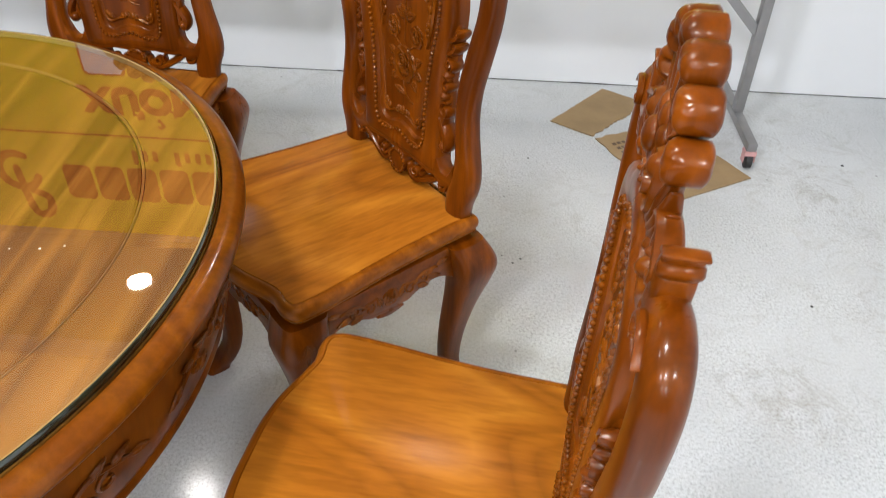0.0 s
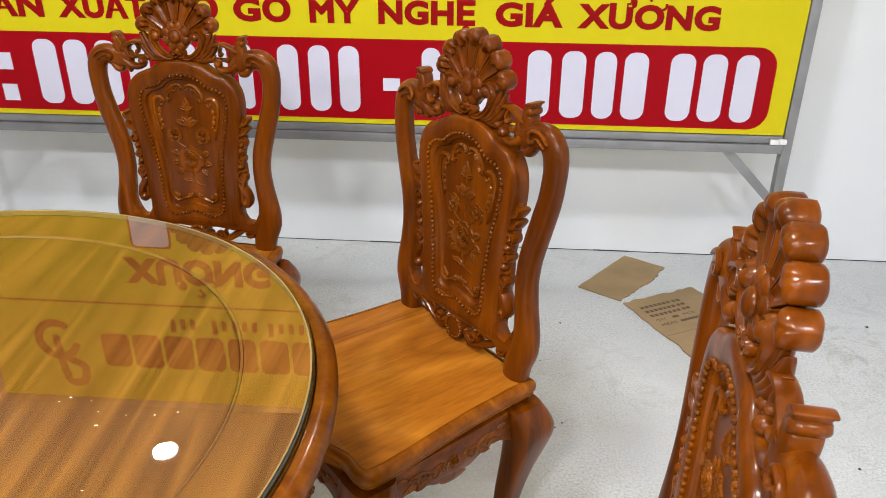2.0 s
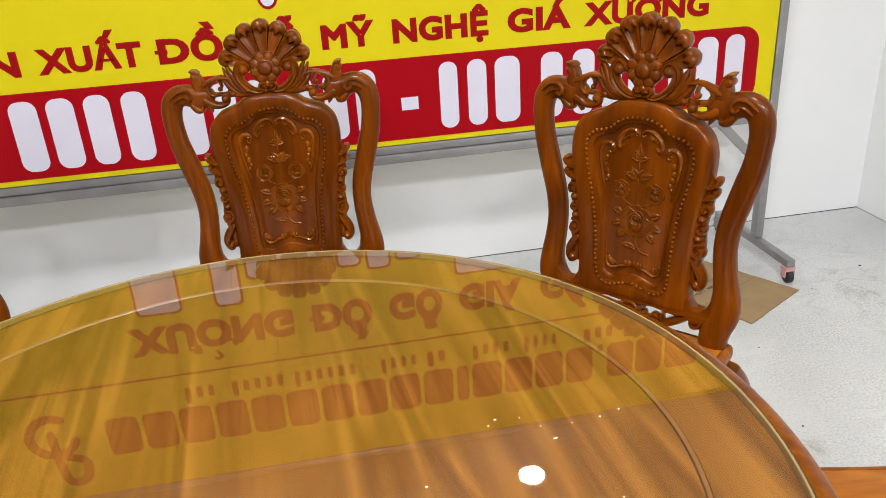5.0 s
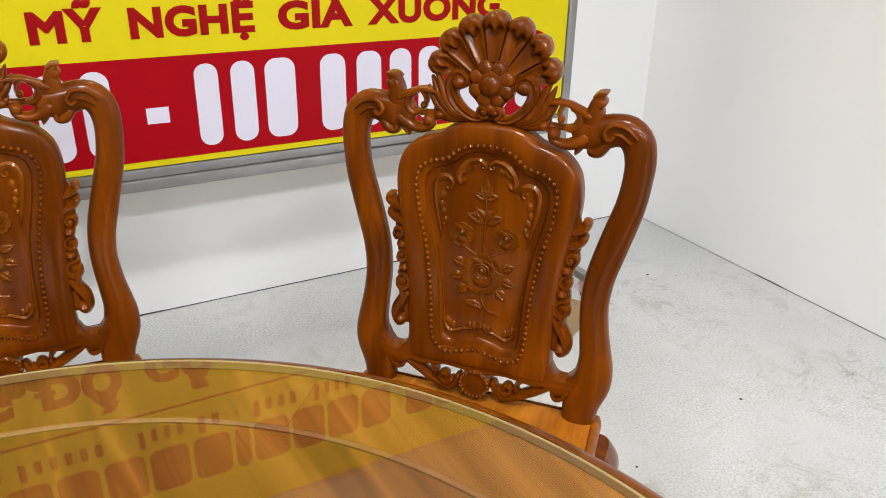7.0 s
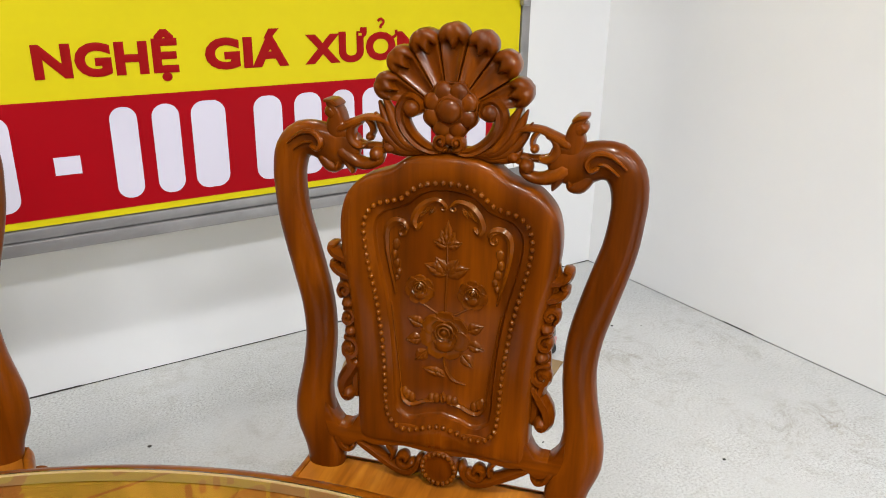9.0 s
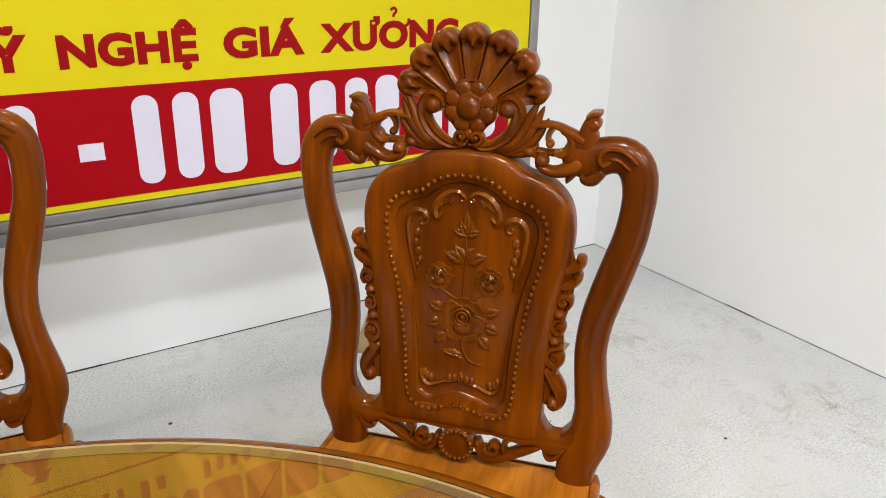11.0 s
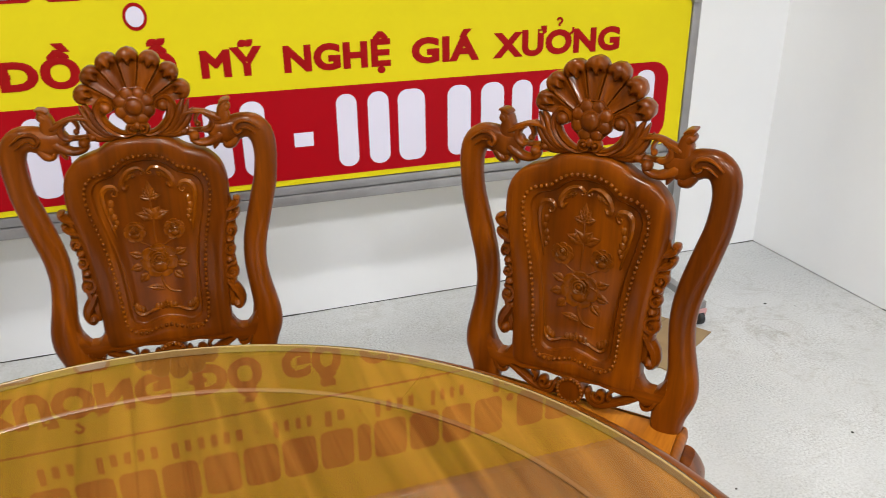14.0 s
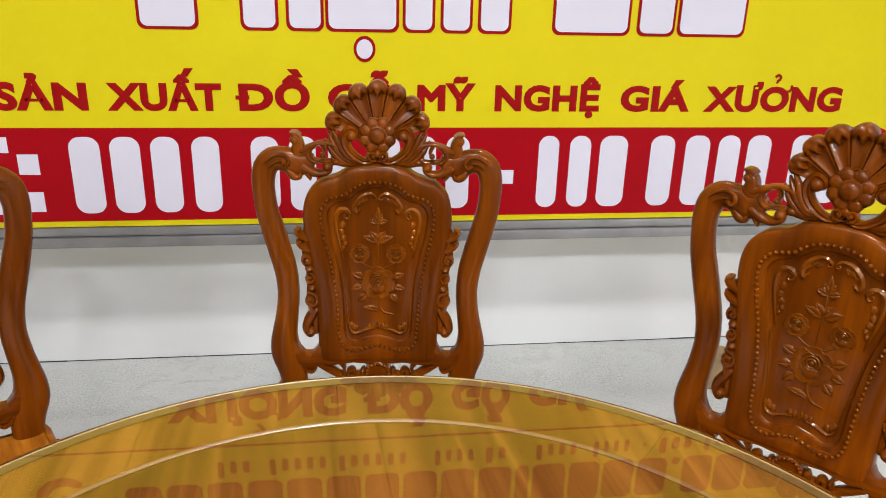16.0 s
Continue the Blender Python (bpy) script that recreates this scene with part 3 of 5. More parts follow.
def printed(name, x0, x1, z0, z1, mat, parent, y, round_r=0.0, label=""):
    bm = bmesh.new()
    if round_r:
        round_r = min(round_r, (x1 - x0) / 2 - 0.002)
        o = []
        for cx, cz, a in ((x1 - round_r, z1 - round_r, 0), (x0 + round_r, z1 - round_r, 90), (x0 + round_r, z0 + round_r, 180), (x1 - round_r, z0 + round_r, 270)):
            o += [(cx + round_r * math.cos(radians(a + 15 * k)), cz + round_r * math.sin(radians(a + 15 * k))) for k in range(7)]
        loft(bm, [[(x, y, z) for x, z in o], [(x, y + 0.001, z) for x, z in o]])
    else:
        box(bm, x0, x1, y, y + 0.001, z0, z1)
    return part(name, bm, mat, parent, label)


def sign_stand():
    s = thing("sign_stand", "large yellow and red printed shop sign on a wheeled steel stand", "sign", (0, 0, 0))
    bm = bmesh.new()
    box(bm, SIGN_L - 0.002, SIGN_R - 0.002, SIGN_Y, SIGN_Y + 0.012, SIGN_LOW - 0.0055, SIGN_TOP - 0.0055)
    board = part("board", bm, M_YELLOW, s, "yellow printed vinyl panel")
    board.location = (0.002, 0, 0.0055)
    y1, y2 = SIGN_Y - 0.0018, SIGN_Y - 0.0036
    printed("red_band", SIGN_L + 0.06, 0.805, 0.6035, 0.8595, M_RED, board, y1, 0.06, "red band with rounded ends")
    for text, x0, x1 in (("S\u1ea2N", -1.715, -1.486), ("XU\u1ea4T", -1.44, -1.149), ("\u0110\u1ed2", -1.105, -0.92), ("G\u1ed6", -0.872, -0.69),
                         ("M\u1ef8", -0.632, -0.471), ("NGH\u1ec6", -0.417, -0.118), ("GI\u00c1", -0.057, 0.149), ("X\u01af\u1edeNG", 0.191, 0.614)):
        lettering(text, x0, x1, 0.905, 0.072, M_LETTER, board, y1, 0.051)
    lettering("\u0110T", -1.89, -1.70, 0.626, 0.21, M_WHITE, board, y2, 0.03)
    for z in (0.632, 0.735):
        printed("colon_dot", -1.682, -1.63, z, z + 0.055, M_WHITE, board, y2)
    digits = [(-1.56, -1.464), (-1.457, -1.362), (-1.353, -1.261), (-1.247, -1.157), (-1.092, -1.0), (-0.99, -0.9), (-0.885, -0.82), (-0.754, -0.669),
              (-0.654, -0.568), (-0.557, -0.473), (-0.292, -0.215), (-0.201, -0.121), (-0.112, -0.012), (0.04, 0.131), (0.146, 0.238), (0.247, 0.332),
              (0.338, 0.429), (0.478, 0.571), (0.576, 0.667), (0.676, 0.762)]
    for x0, x1 in digits:
        printed("white_bar", x0 + 0.009, x1 - 0.009, 0.626, 0.836, M_WHITE, board, y2, 0.03)
    printed("dash", -0.407, -0.353, 0.6975, 0.7375, M_WHITE, board, y2)
    # the big white title, kept as plain bars with red outlines
    for x0, x1, z1 in ((-1.335, -1.2, 1.415), (-1.08, -1.0, 1.415), (-0.965, -0.885, 1.33), (-0.865, -0.69, 1.33), (-0.665, -0.595, 1.33), (-0.565, -0.495, 1.35),
                       (-0.465, -0.39, 1.33), (-0.262, -0.06, 1.415), (-0.025, 0.068, 1.33), (0.09, 0.272, 1.33)):
        printed("red_bar", x0 - 0.008, x1 + 0.008, 1.112, z1 + 0.008, M_LETTER, board, y1, 0.02)
        printed("white_bar", x0, x1, 1.12, z1, M_WHITE, board, y2, 0.018)
    for mat, r, y in ((M_LETTER, 0.034, y1), (M_WHITE, 0.025, y2)):
        bm = bmesh.new()
        o = [(-0.773 + 0.85 * r * math.cos(k * math.pi / 12), 1.069 + r * math.sin(k * math.pi / 12)) for k in range(24)]
        loft(bm, [[(x, y, z) for x, z in o], [(x, y + 0.001, z) for x, z in o]])
        part("dot", bm, mat, board)
    for text, x0, x1 in (("X\u01af\u1edeNG", -1.388, -0.84), ("\u0110\u1ed2", -0.775, -0.57), ("G\u1ed6", -0.51, -0.32), ("GI\u00c1", -0.26, -0.03), ("G\u1ed0C", 0.04, 0.31)):
        lettering(text, x0, x1, 1.463, 0.106, M_LETTER, board, y1, 0.066)
    printed("rule_line", SIGN_L + 0.02, SIGN_R - 0.02, 1.657, 1.664, M_LETTER, board, y1)
    for x0, x1 in ((-1.247, -1.129), (-1.086, -0.89), (-0.868, -0.634), (-0.612, -0.585), (-0.557, -0.412), (-0.389, -0.304), (-0.275, -0.248), (-0.219, -0.063), (-0.022, 0.119), (0.15, 0.178), (0.21, 0.34), (0.37, 0.52)):
        count = max(1, round((x1 - x0) / 0.04))
        for k in range(count):
            u = x0 + (x1 - x0) * k / count
            z1 = 1.745 if count == 1 else 1.778 if k == 0 else 1.762
            printed("red_bar", u, u + (x1 - x0) / count - 0.02, 1.735 if count == 1 else 1.718, z1, M_LETTER, board, y1, 0.006)
    for x0, x1 in [(-1.535 + 0.125 * k, -1.424 + 0.125 * k) for k in range(10)] + [(-0.284, -0.239), (-0.226, -0.113), (-0.1, 0.006), (0.019, 0.126), (0.14, 0.245), (0.262, 0.287), (0.304, 0.408), (0.42, 0.526), (0.54, 0.675)]:
        printed("red_bar", x0, x1, 1.796, 1.948 if x1 - x0 > 0.03 else 1.826, M_LETTER, board, y1, 0.024)
    bm = bmesh.new()
    stroke(bm, spiral(-1.71, 1.835, 0.075, 0.075, 20, 300, 16), [0.035, 0.04, 0.035], [0.002, 0.002], y1, 30, 6)
    stroke(bm, [(-1.715, 1.825), (-1.70, 2.015), (-1.64, 2.025), (-1.625, 1.955), (-1.68, 1.925)], [0.035, 0.04, 0.035], [0.002, 0.002], y1, 30, 6)
    part("emblem", bm, M_LETTER, board, "dark red emblem")
    # steel frame
    def tube_bar(name, x0, x1, y0, y1_, z0, z1, label=""):
        b = bmesh.new()
        box(b, x0, x1, y0, y1_, z0, z1, 0.002)
        return part(name, b, M_STEEL, s, label)
    tube_bar("bottom_rail", SIGN_L, SIGN_R, SIGN_Y - 0.004, SIGN_Y + 0.028, 0.5655, 0.5895, "galvanised steel tube")
    tube_bar("lower_rail", SIGN_L, SIGN_R, SIGN_Y - 0.014, SIGN_Y + 0.018, 0.535, 0.5635, "galvanised steel tube")
    tube_bar("top_rail", SIGN_L, SIGN_R, SIGN_Y - 0.004, SIGN_Y + 0.028, SIGN_TOP + 0.003, SIGN_TOP + 0.03)
    for x in (SIGN_L - 0.03, SIGN_R + 0.003):
        sgn = 1 if x > 0 else -1
        tube_bar("post", x, x + 0.03, SIGN_Y - 0.005, SIGN_Y + 0.03, 0.09, SIGN_TOP + 0.03, "square steel post")
        foot = tube_bar("foot_bar", x, x + 0.03, 2.45, 2.955, 0.062, 0.0885, "steel foot bar")
        b = bmesh.new()
        xa, xb = (x + 0.0 if sgn > 0 else x + 0.03), (x - 0.185 if sgn > 0 else x + 0.215)
        loft(b, [[(xa, SIGN_Y + 0.002, 0.347), (xa, SIGN_Y + 0.022, 0.347), (xa, SIGN_Y + 0.022, 0.388), (xa, SIGN_Y + 0.002, 0.388)],
                 [(xb, SIGN_Y + 0.002, 0.534), (xb, SIGN_Y + 0.022, 0.534), (xb + 0.04 * sgn, SIGN_Y + 0.022, 0.534), (xb + 0.04 * sgn, SIGN_Y + 0.002, 0.534)]])
        part("brace", b, M_STEEL, s)
        for yc in (2.465, 2.94):
            b = bmesh.new()
            box(b, x - 0.004, x + 0.034, yc - 0.018, yc + 0.018, 0.046, 0.0615, 0.003)
            box(b, x - 0.004, x + 0.0, yc - 0.014, yc + 0.012, 0.022, 0.05, 0.001)
            box(b, x + 0.03, x + 0.034, yc - 0.014, yc + 0.012, 0.022, 0.05, 0.001)
            fork = part("caster_fork", b, M_PINK if yc < 2.6 else M_STEEL, s, "caster fork wrapped in film")
            b = bmesh.new()
            n = 20
            rings = [[(xx, yc - 0.004 + rr * math.cos(2 * math.pi * i / n), 0.0245 + rr * math.sin(2 * math.pi * i / n)) for i in range(n)]
                     for xx, rr in ((x + 0.004, 0.018), (x + 0.006, 0.024), (x + 0.015, 0.0245), (x + 0.024, 0.024), (x + 0.026, 0.018))]
            loft(b, rings)
            part("wheel", b, M_BLACK, fork, "black rubber wheel")
    b = bmesh.new()
    box(b, 0.827, 0.869, SIGN_Y - 0.017, SIGN_Y - 0.005, 0.5645, 0.5815, 0.004)
    box(b, 0.853, 0.877, SIGN_Y - 0.022, SIGN_Y - 0.006, 0.5675, 0.5845, 0.004)
    part("clip", b, M_CLIP, s, "white plastic corner clip")
    b = bmesh.new()
    box(b, 0.857, 0.885, SIGN_Y - 0.026, SIGN_Y - 0.006, 1.042, 1.062, 0.005)
    part("latch", b, M_STEEL, s, "steel latch on the post")


sign_stand()


# ---- the table ----
TX, TY, GLASS_TOP, GLASS_R = -0.8164, 0.9214, 0.765, 0.571


def turned(bm, profile, n=128, x=0.0, y=0.0):
    """A lathe-turned solid from (radius, height) pairs."""
    loft(bm, [[(x + r * math.cos(2 * math.pi * i / n), y + r * math.sin(2 * math.pi * i / n), z) for i in range(n)] for r, z in profile], cap=True)


def dining_table():
    t = thing("dining_table", "round varnished wooden dining table with carved apron", "table", (TX, TY, 0))
    zt = GLASS_TOP - 0.0105
    bm = bmesh.new()
    turned(bm, [(0.45, zt - 0.03), (0.4757, zt - 0.03), (0.4757, zt - 0.003), (0.4727, zt - 0.0006), (0.4717, zt), (0.1, zt)])
    part("tabletop_disc", bm, M_TABLE, t, "planked inner disc with dark streaked grain")
    # ring added to carry the highlight of the round joint
    bm = bmesh.new()
    turned(bm, [(0.46, zt - 0.031), (0.4768, zt - 0.031), (0.4768, zt - 0.002), (0.4792, zt + 0.0002), (0.4806, zt + 0.0006), (0.4812, zt - 0.0002), (0.4812, zt - 0.004), (0.4772, zt - 0.0325), (0.46, zt - 0.0325)])
    part("joint_inlay", bm, M_JOINT_GLINT, t, "thin ring added for the highlight along the round joint")
    n_seg = 8
    for k in range(n_seg):
        bm = bmesh.new()
        a0, a1 = 2 * math.pi * k / n_seg + 0.059, 2 * math.pi * (k + 1) / n_seg + 0.059 - 0.0007
        rows = []
        for i in range(17):
            a = a0 + (a1 - a0) * i / 16
            rows.append([(r * math.cos(a), r * math.sin(a), z) for r, z in ((0.4817, zt - 0.03), (0.4817, zt), (0.573, zt), (0.573, zt - 0.03))])
        loft(bm, rows)
        part("rim_segment", bm, M_RING, t, sharp=30)
    bm = bmesh.new()
    rt = GLASS_TOP - 0.009
    turned(bm, [(0.50, zt - 0.032), (0.5745, zt - 0.031), (0.5745, rt - 0.003), (0.576, rt - 0.0006), (0.5815, rt), (0.589, rt - 0.0015), (0.597, rt - 0.0055), (0.602, rt - 0.012),
                (0.602, rt - 0.019), (0.597, rt - 0.027), (0.589, rt - 0.031), (0.586, rt - 0.033), (0.586, rt - 0.037), (0.582, rt - 0.039), (0.45, rt - 0.039)])
    rim = part("rim_moulding", bm, M_RIM, t, "rounded moulded wooden rim")
    bm = bmesh.new()
    turned(bm, [(0.54, 0.7165), (0.58, 0.7165), (0.58, 0.708), (0.576, 0.688), (0.57, 0.648), (0.562, 0.613), (0.557, 0.6), (0.559, 0.594), (0.557, 0.586), (0.547, 0.582), (0.53, 0.584)])
    apron = part("apron", bm, M_APRON, t, "sloping apron with carved leaves")
    motif = bmesh.new()
    for sx in (1, -1):
        stroke(motif, [(0, 0.0), (sx * 0.03, 0.018), (sx * 0.06, 0.004), (sx * 0.085, -0.012)] , [0.008, 0.010, 0.004], [0.008, 0.007], 0, 12, 6)
        stroke(motif, [(sx * x, z) for x, z in spiral(0.05, -0.012, 0.016, 0.004, 90, 420, 10)], [0.007, 0.004], [0.008, 0.006], 0, 14, 6)
        for px, pz, an, ln in ((0.03, 0.012, 40, 0.03), (0.055, 0.006, 20, 0.03), (0.08, -0.01, -25, 0.034), (0.02, -0.015, -50, 0.026)):
            leaf(motif, sx * px, pz, an if sx > 0 else 180 - an, ln, 0.014, 0.0, 0.005)
    ball(motif, 0, 0, 0.004, 0.012, 0.005, 0.014)
    for v in motif.verts:
        b, z, r = v.co.x / 0.572, 0.662 + v.co.z * 0.85, 0.5728 + v.co.z * 0.145 - v.co.y
        v.co = Vector((r * math.cos(b), r * math.sin(b), z))
    spray = part("carving", motif, M_APRON, apron, "carved leaf scrolls")
    for k in range(1, 14):
        ob = new("carving", spray.data)
        ob.parent, ob.rotation_euler.z = apron, 2 * math.pi * k / 14
        ob["label"] = "carved leaf scrolls"
    bm = bmesh.new()
    turned(bm, [(0.09, 0.593)] + [(0.30, 0.69), (0.30, 0.7155), (0.1, 0.7155)])
    part("under_frame", bm, M_APRON, t)
    bm = bmesh.new()
    turned(bm, [(0.10, 0.02), (0.21, 0.0), (0.22, 0.03), (0.2, 0.06), (0.12, 0.09), (0.09, 0.13), (0.11, 0.22), (0.135, 0.32), (0.12, 0.42), (0.085, 0.5), (0.1, 0.55), (0.15, 0.58), (0.16, 0.6), (0.1, 0.605)], 48)
    part("pedestal", bm, M_APRON, t, "turned wooden pedestal")
    # the loose glass sheet
    g = thing("glass_top", "round clear glass sheet with green edge on the table", "glass top", (TX, TY, 0))
    bm = bmesh.new()
    z0, z1 = GLASS_TOP - 0.0095, GLASS_TOP
    turned(bm, [(GLASS_R - 0.004, z0), (GLASS_R - 0.0035, z1)], 160)
    pane = part("pane", bm, M_GLASS, g)
    pane.visible_shadow = False
    pane.data.materials.append(M_GLASS_LOW)
    for f in pane.data.polygons:
        f.material_index = 0 if f.normal.z > 0.5 else 1
    bm = bmesh.new()
    n = 160
    ring = lambda r, z: [(r * math.cos(2 * math.pi * i / n), r * math.sin(2 * math.pi * i / n), z) for i in range(n)]
    loft(bm, [ring(GLASS_R - 0.001, z0), ring(GLASS_R + 0.001, z0), ring(GLASS_R + 0.0018, z0 + 0.002), ring(GLASS_R + 0.0018, z1 - 0.002), ring(GLASS_R + 0.0004, z1 + 0.0002), ring(GLASS_R - 0.001, z1 + 0.0004)], cap=False)
    part("polished_edge", bm, M_GREEN, g, "dark green polished glass edge")
    # added ring whose colour paints the reflection seen inside the glass edge
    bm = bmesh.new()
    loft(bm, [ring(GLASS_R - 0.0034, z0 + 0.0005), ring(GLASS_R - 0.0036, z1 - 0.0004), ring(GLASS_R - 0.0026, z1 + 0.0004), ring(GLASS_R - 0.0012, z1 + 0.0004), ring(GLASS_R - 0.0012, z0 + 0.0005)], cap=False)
    part("inner_bevel", bm, M_EDGE_REFLECTION, g, "ring inside the glass edge, painted with a pale golden reflection")


dining_table()


# ---- the chair ----
def dining_chair():
    c = thing("dining_chair", "varnished wooden dining chair with carved shell-crested back", "chair", group="chairs round the table")
    # seat: moulded frame and flat panel
    half = [(0.0, -0.232), (0.05, -0.231), (0.10, -0.222), (0.145, -0.206), (0.175, -0.197), (0.205, -0.199), (0.226, -0.192), (0.236, -0.174), (0.236, -0.14), (0.228, -0.07), (0.219, 0.0), (0.212, 0.08),
            (0.208, 0.165), (0.206, 0.2), (0.19, 0.207), (0.1, 0.208), (0.0, 0.208)]
    o = mirrored(half, 60)
    zt = 0.482
    bm = bmesh.new()
    prof = [(0.03, 0.436), (0.016, 0.436), (0.013, 0.439), (0.0135, 0.443), (0.007, 0.447), (0.004, 0.451), (0.006, 0.455), (0.001, 0.459), (0.0, 0.466), (0.001, 0.473), (0.0045, 0.479), (0.0095, zt), (0.0135, zt), (0.0145, zt - 0.0016)]
    loft(bm, [[(x, y, z) for x, y in inset(o, d)] for d, z in prof])
    part("seat_frame", bm, M_EDGE, c, "rounded moulded seat edge")
    bm = bmesh.new()
    loft(bm, [[(x, y, z) for x, y in inset(o, d)] for d, z in ((0.0155, zt - 0.0012), (0.0155, zt - 0.0002), (0.0165, zt + 0.0004))])
    part("seat_panel", bm, M_SEAT, c, "flat seat board with flowing grain")
    # legs
    for sx in (1, -1):
        for rear in (0, 1):
            bm = bmesh.new()
            if rear:
                path = [(0.186, 0.174, 0.438, 0.06, 0.062), (0.195, 0.186, 0.41, 0.066, 0.068), (0.2, 0.193, 0.38, 0.068, 0.072), (0.198, 0.191, 0.34, 0.058, 0.062), (0.188, 0.182, 0.28, 0.047, 0.05),
                        (0.177, 0.172, 0.2, 0.039, 0.042), (0.171, 0.17, 0.12, 0.035, 0.038), (0.173, 0.18, 0.065, 0.037, 0.042), (0.182, 0.204, 0.028, 0.046, 0.056), (0.189, 0.226, 0.012, 0.052, 0.066), (0.19, 0.23, 0.0, 0.048, 0.062)]
            else:
                path = [(0.195, -0.163, 0.438, 0.064, 0.064), (0.202, -0.17, 0.41, 0.068, 0.068), (0.206, -0.175, 0.38, 0.067, 0.067), (0.202, -0.172, 0.34, 0.058, 0.058), (0.193, -0.165, 0.28, 0.048, 0.048),
                        (0.182, -0.157, 0.2, 0.04, 0.04), (0.177, -0.155, 0.12, 0.036, 0.036), (0.181, -0.164, 0.065, 0.038, 0.038), (0.192, -0.184, 0.028, 0.048, 0.05), (0.2, -0.2, 0.012, 0.056, 0.06), (0.2, -0.202, 0.0, 0.052, 0.056)]
            p = spline(path, 26)
            loft(bm, [section(sx * x, y, z, wx * (0.97 + 0.27 * min(1, z / 0.4)), wy * (0.97 + 0.27 * min(1, z / 0.4)), 20, 4.2) for x, y, z, wx, wy in p])
            leg = part("leg", bm, M_CARVED, c)
            bm = bmesh.new()
            kx, ky = (0.207, 0.19) if rear else (0.216, -0.178)
            w = 0.03
            for dz, an, ln in ((0.0, -90, 0.05), (0.004, -60, 0.04), (0.004, -120, 0.04), (-0.006, -35, 0.026), (-0.006, -145, 0.026)):
                tmp = bmesh.new()
                leaf(tmp, 0, 0.405 + dz, an, ln, 0.016, 0.0, 0.005)
                merge(bm, tmp, Matrix.Translation((sx * (kx + w - 0.003), ky, 0)) @ Matrix.Rotation(radians(90 * sx), 4, "Z"))
            part("knee_carving", bm, M_CARVED, leg, "carved leaves on the knee")
    # aprons
    def apron_board(length):
        a = length / 2
        edge = spline([(a, 0.36), (a - 0.03, 0.378), (a - 0.055, 0.383), (a - 0.07, 0.375), (a - 0.085, 0.377), (a - 0.11, 0.366), (a - 0.125, 0.366), (0.03, 0.36), (0.015, 0.355), (0.0, 0.353)], 26)
        pts = [(x, z) for x, z in edge] + [(-x, z) for x, z in edge[-2::-1]] + [(-a, 0.4375), (a, 0.4375)]
        b = bmesh.new()
        plate(b, pts, 0.0, 0.018, 0.002)
        reliefs = []
        for sx in (1, -1):
            r = bmesh.new()
            stroke(r, [(sx * x, z) for x, z in ((a - 0.045, 0.41), (a - 0.075, 0.412), (a - 0.1, 0.398), (0.06, 0.4), (0.03, 0.408))], [0.003, 0.009, 0.006, 0.008, 0.004], [0.008, 0.008], 0.001, 18, 6)
            stroke(r, [(sx * x, z) for x, z in spiral(0.045, 0.392, 0.014, 0.003, 60, 420, 10)], [0.006, 0.004], [0.008, 0.006], 0.001, 14, 6)
            stroke(r, [(sx * x, z) for x, z in spiral(a - 0.075, 0.402, 0.012, 0.003, -60, 300, 10)], [0.006, 0.004], [0.008, 0.006], 0.001, 14, 6)
            reliefs.append(("carved_scroll", r))
            for px, pz, an, ln in ((0.075, 0.404, 20, 0.03), (0.085, 0.394, -10, 0.03), (0.06, 0.388, -20, 0.028), (a - 0.045, 0.414, 10, 0.028), (0.02, 0.385, 70, 0.026)):
                r = bmesh.new()
                leaf(r, sx * px, pz, an if sx > 0 else 180 - an, ln, 0.014, 0.0005, 0.005)
                reliefs.append(("carved_leaf", r))
        r = bmesh.new()
        rose(r, 0, 0.396, 0.019, 0.001, 0.006)
        reliefs.append(("carved_flower", r))
        return b, reliefs
    for length, m in ((0.335, Matrix.Translation((0, -0.201, 0))), (0.30, Matrix.Translation((0.2115, 0.005, 0)) @ Matrix.Rotation(radians(93.5), 4, "Z")),
                            (0.30, Matrix.Translation((-0.2115, 0.005, 0)) @ Matrix.Rotation(radians(-93.5), 4, "Z"))):
        b, reliefs = apron_board(length)
        b.transform(m)
        a = part("apron", b, M_CROSS, c, "scalloped apron with carved relief")
        for kind, r in reliefs:
            r.transform(m)
            part(kind, r, M_POLISHED, a)
    b = bmesh.new()
    box(b, -0.165, 0.165, 0.18, 0.198, 0.385, 0.4375, 0.002)
    part("back_apron", b, M_CROSS, c)
    # posts of the back
    for sx in (1, -1):
        bm = bmesh.new()
        path = [(0.170, 0.470, 0.05), (0.172, 0.51, 0.058), (0.184, 0.548, 0.061), (0.1865, 0.575, 0.056), (0.1849, 0.6, 0.0485), (0.1795, 0.635, 0.044), (0.1752, 0.68, 0.0425), (0.1787, 0.725, 0.0440),
                (0.189, 0.768, 0.0450), (0.2, 0.808, 0.0445), (0.2095, 0.845, 0.0425), (0.2138, 0.88, 0.0415), (0.2145, 0.905, 0.043), (0.2095, 0.929, 0.046), (0.1965, 0.944, 0.046), (0.178, 0.9465, 0.045), (0.16, 0.9415, 0.048), (0.146, 0.939, 0.05), (0.135, 0.942, 0.044)]
        stroke(bm, [(sx * x, z) for x, z, w in path], [w for x, z, w in path], [0.041, 0.04, 0.038, 0.036, 0.035, 0.035, 0.034, 0.03], 0.0178, 52, 22, 2.4)
        post = part("back_post", lean(bm), M_CARVED, c, "curved back post")
        bm = bmesh.new()
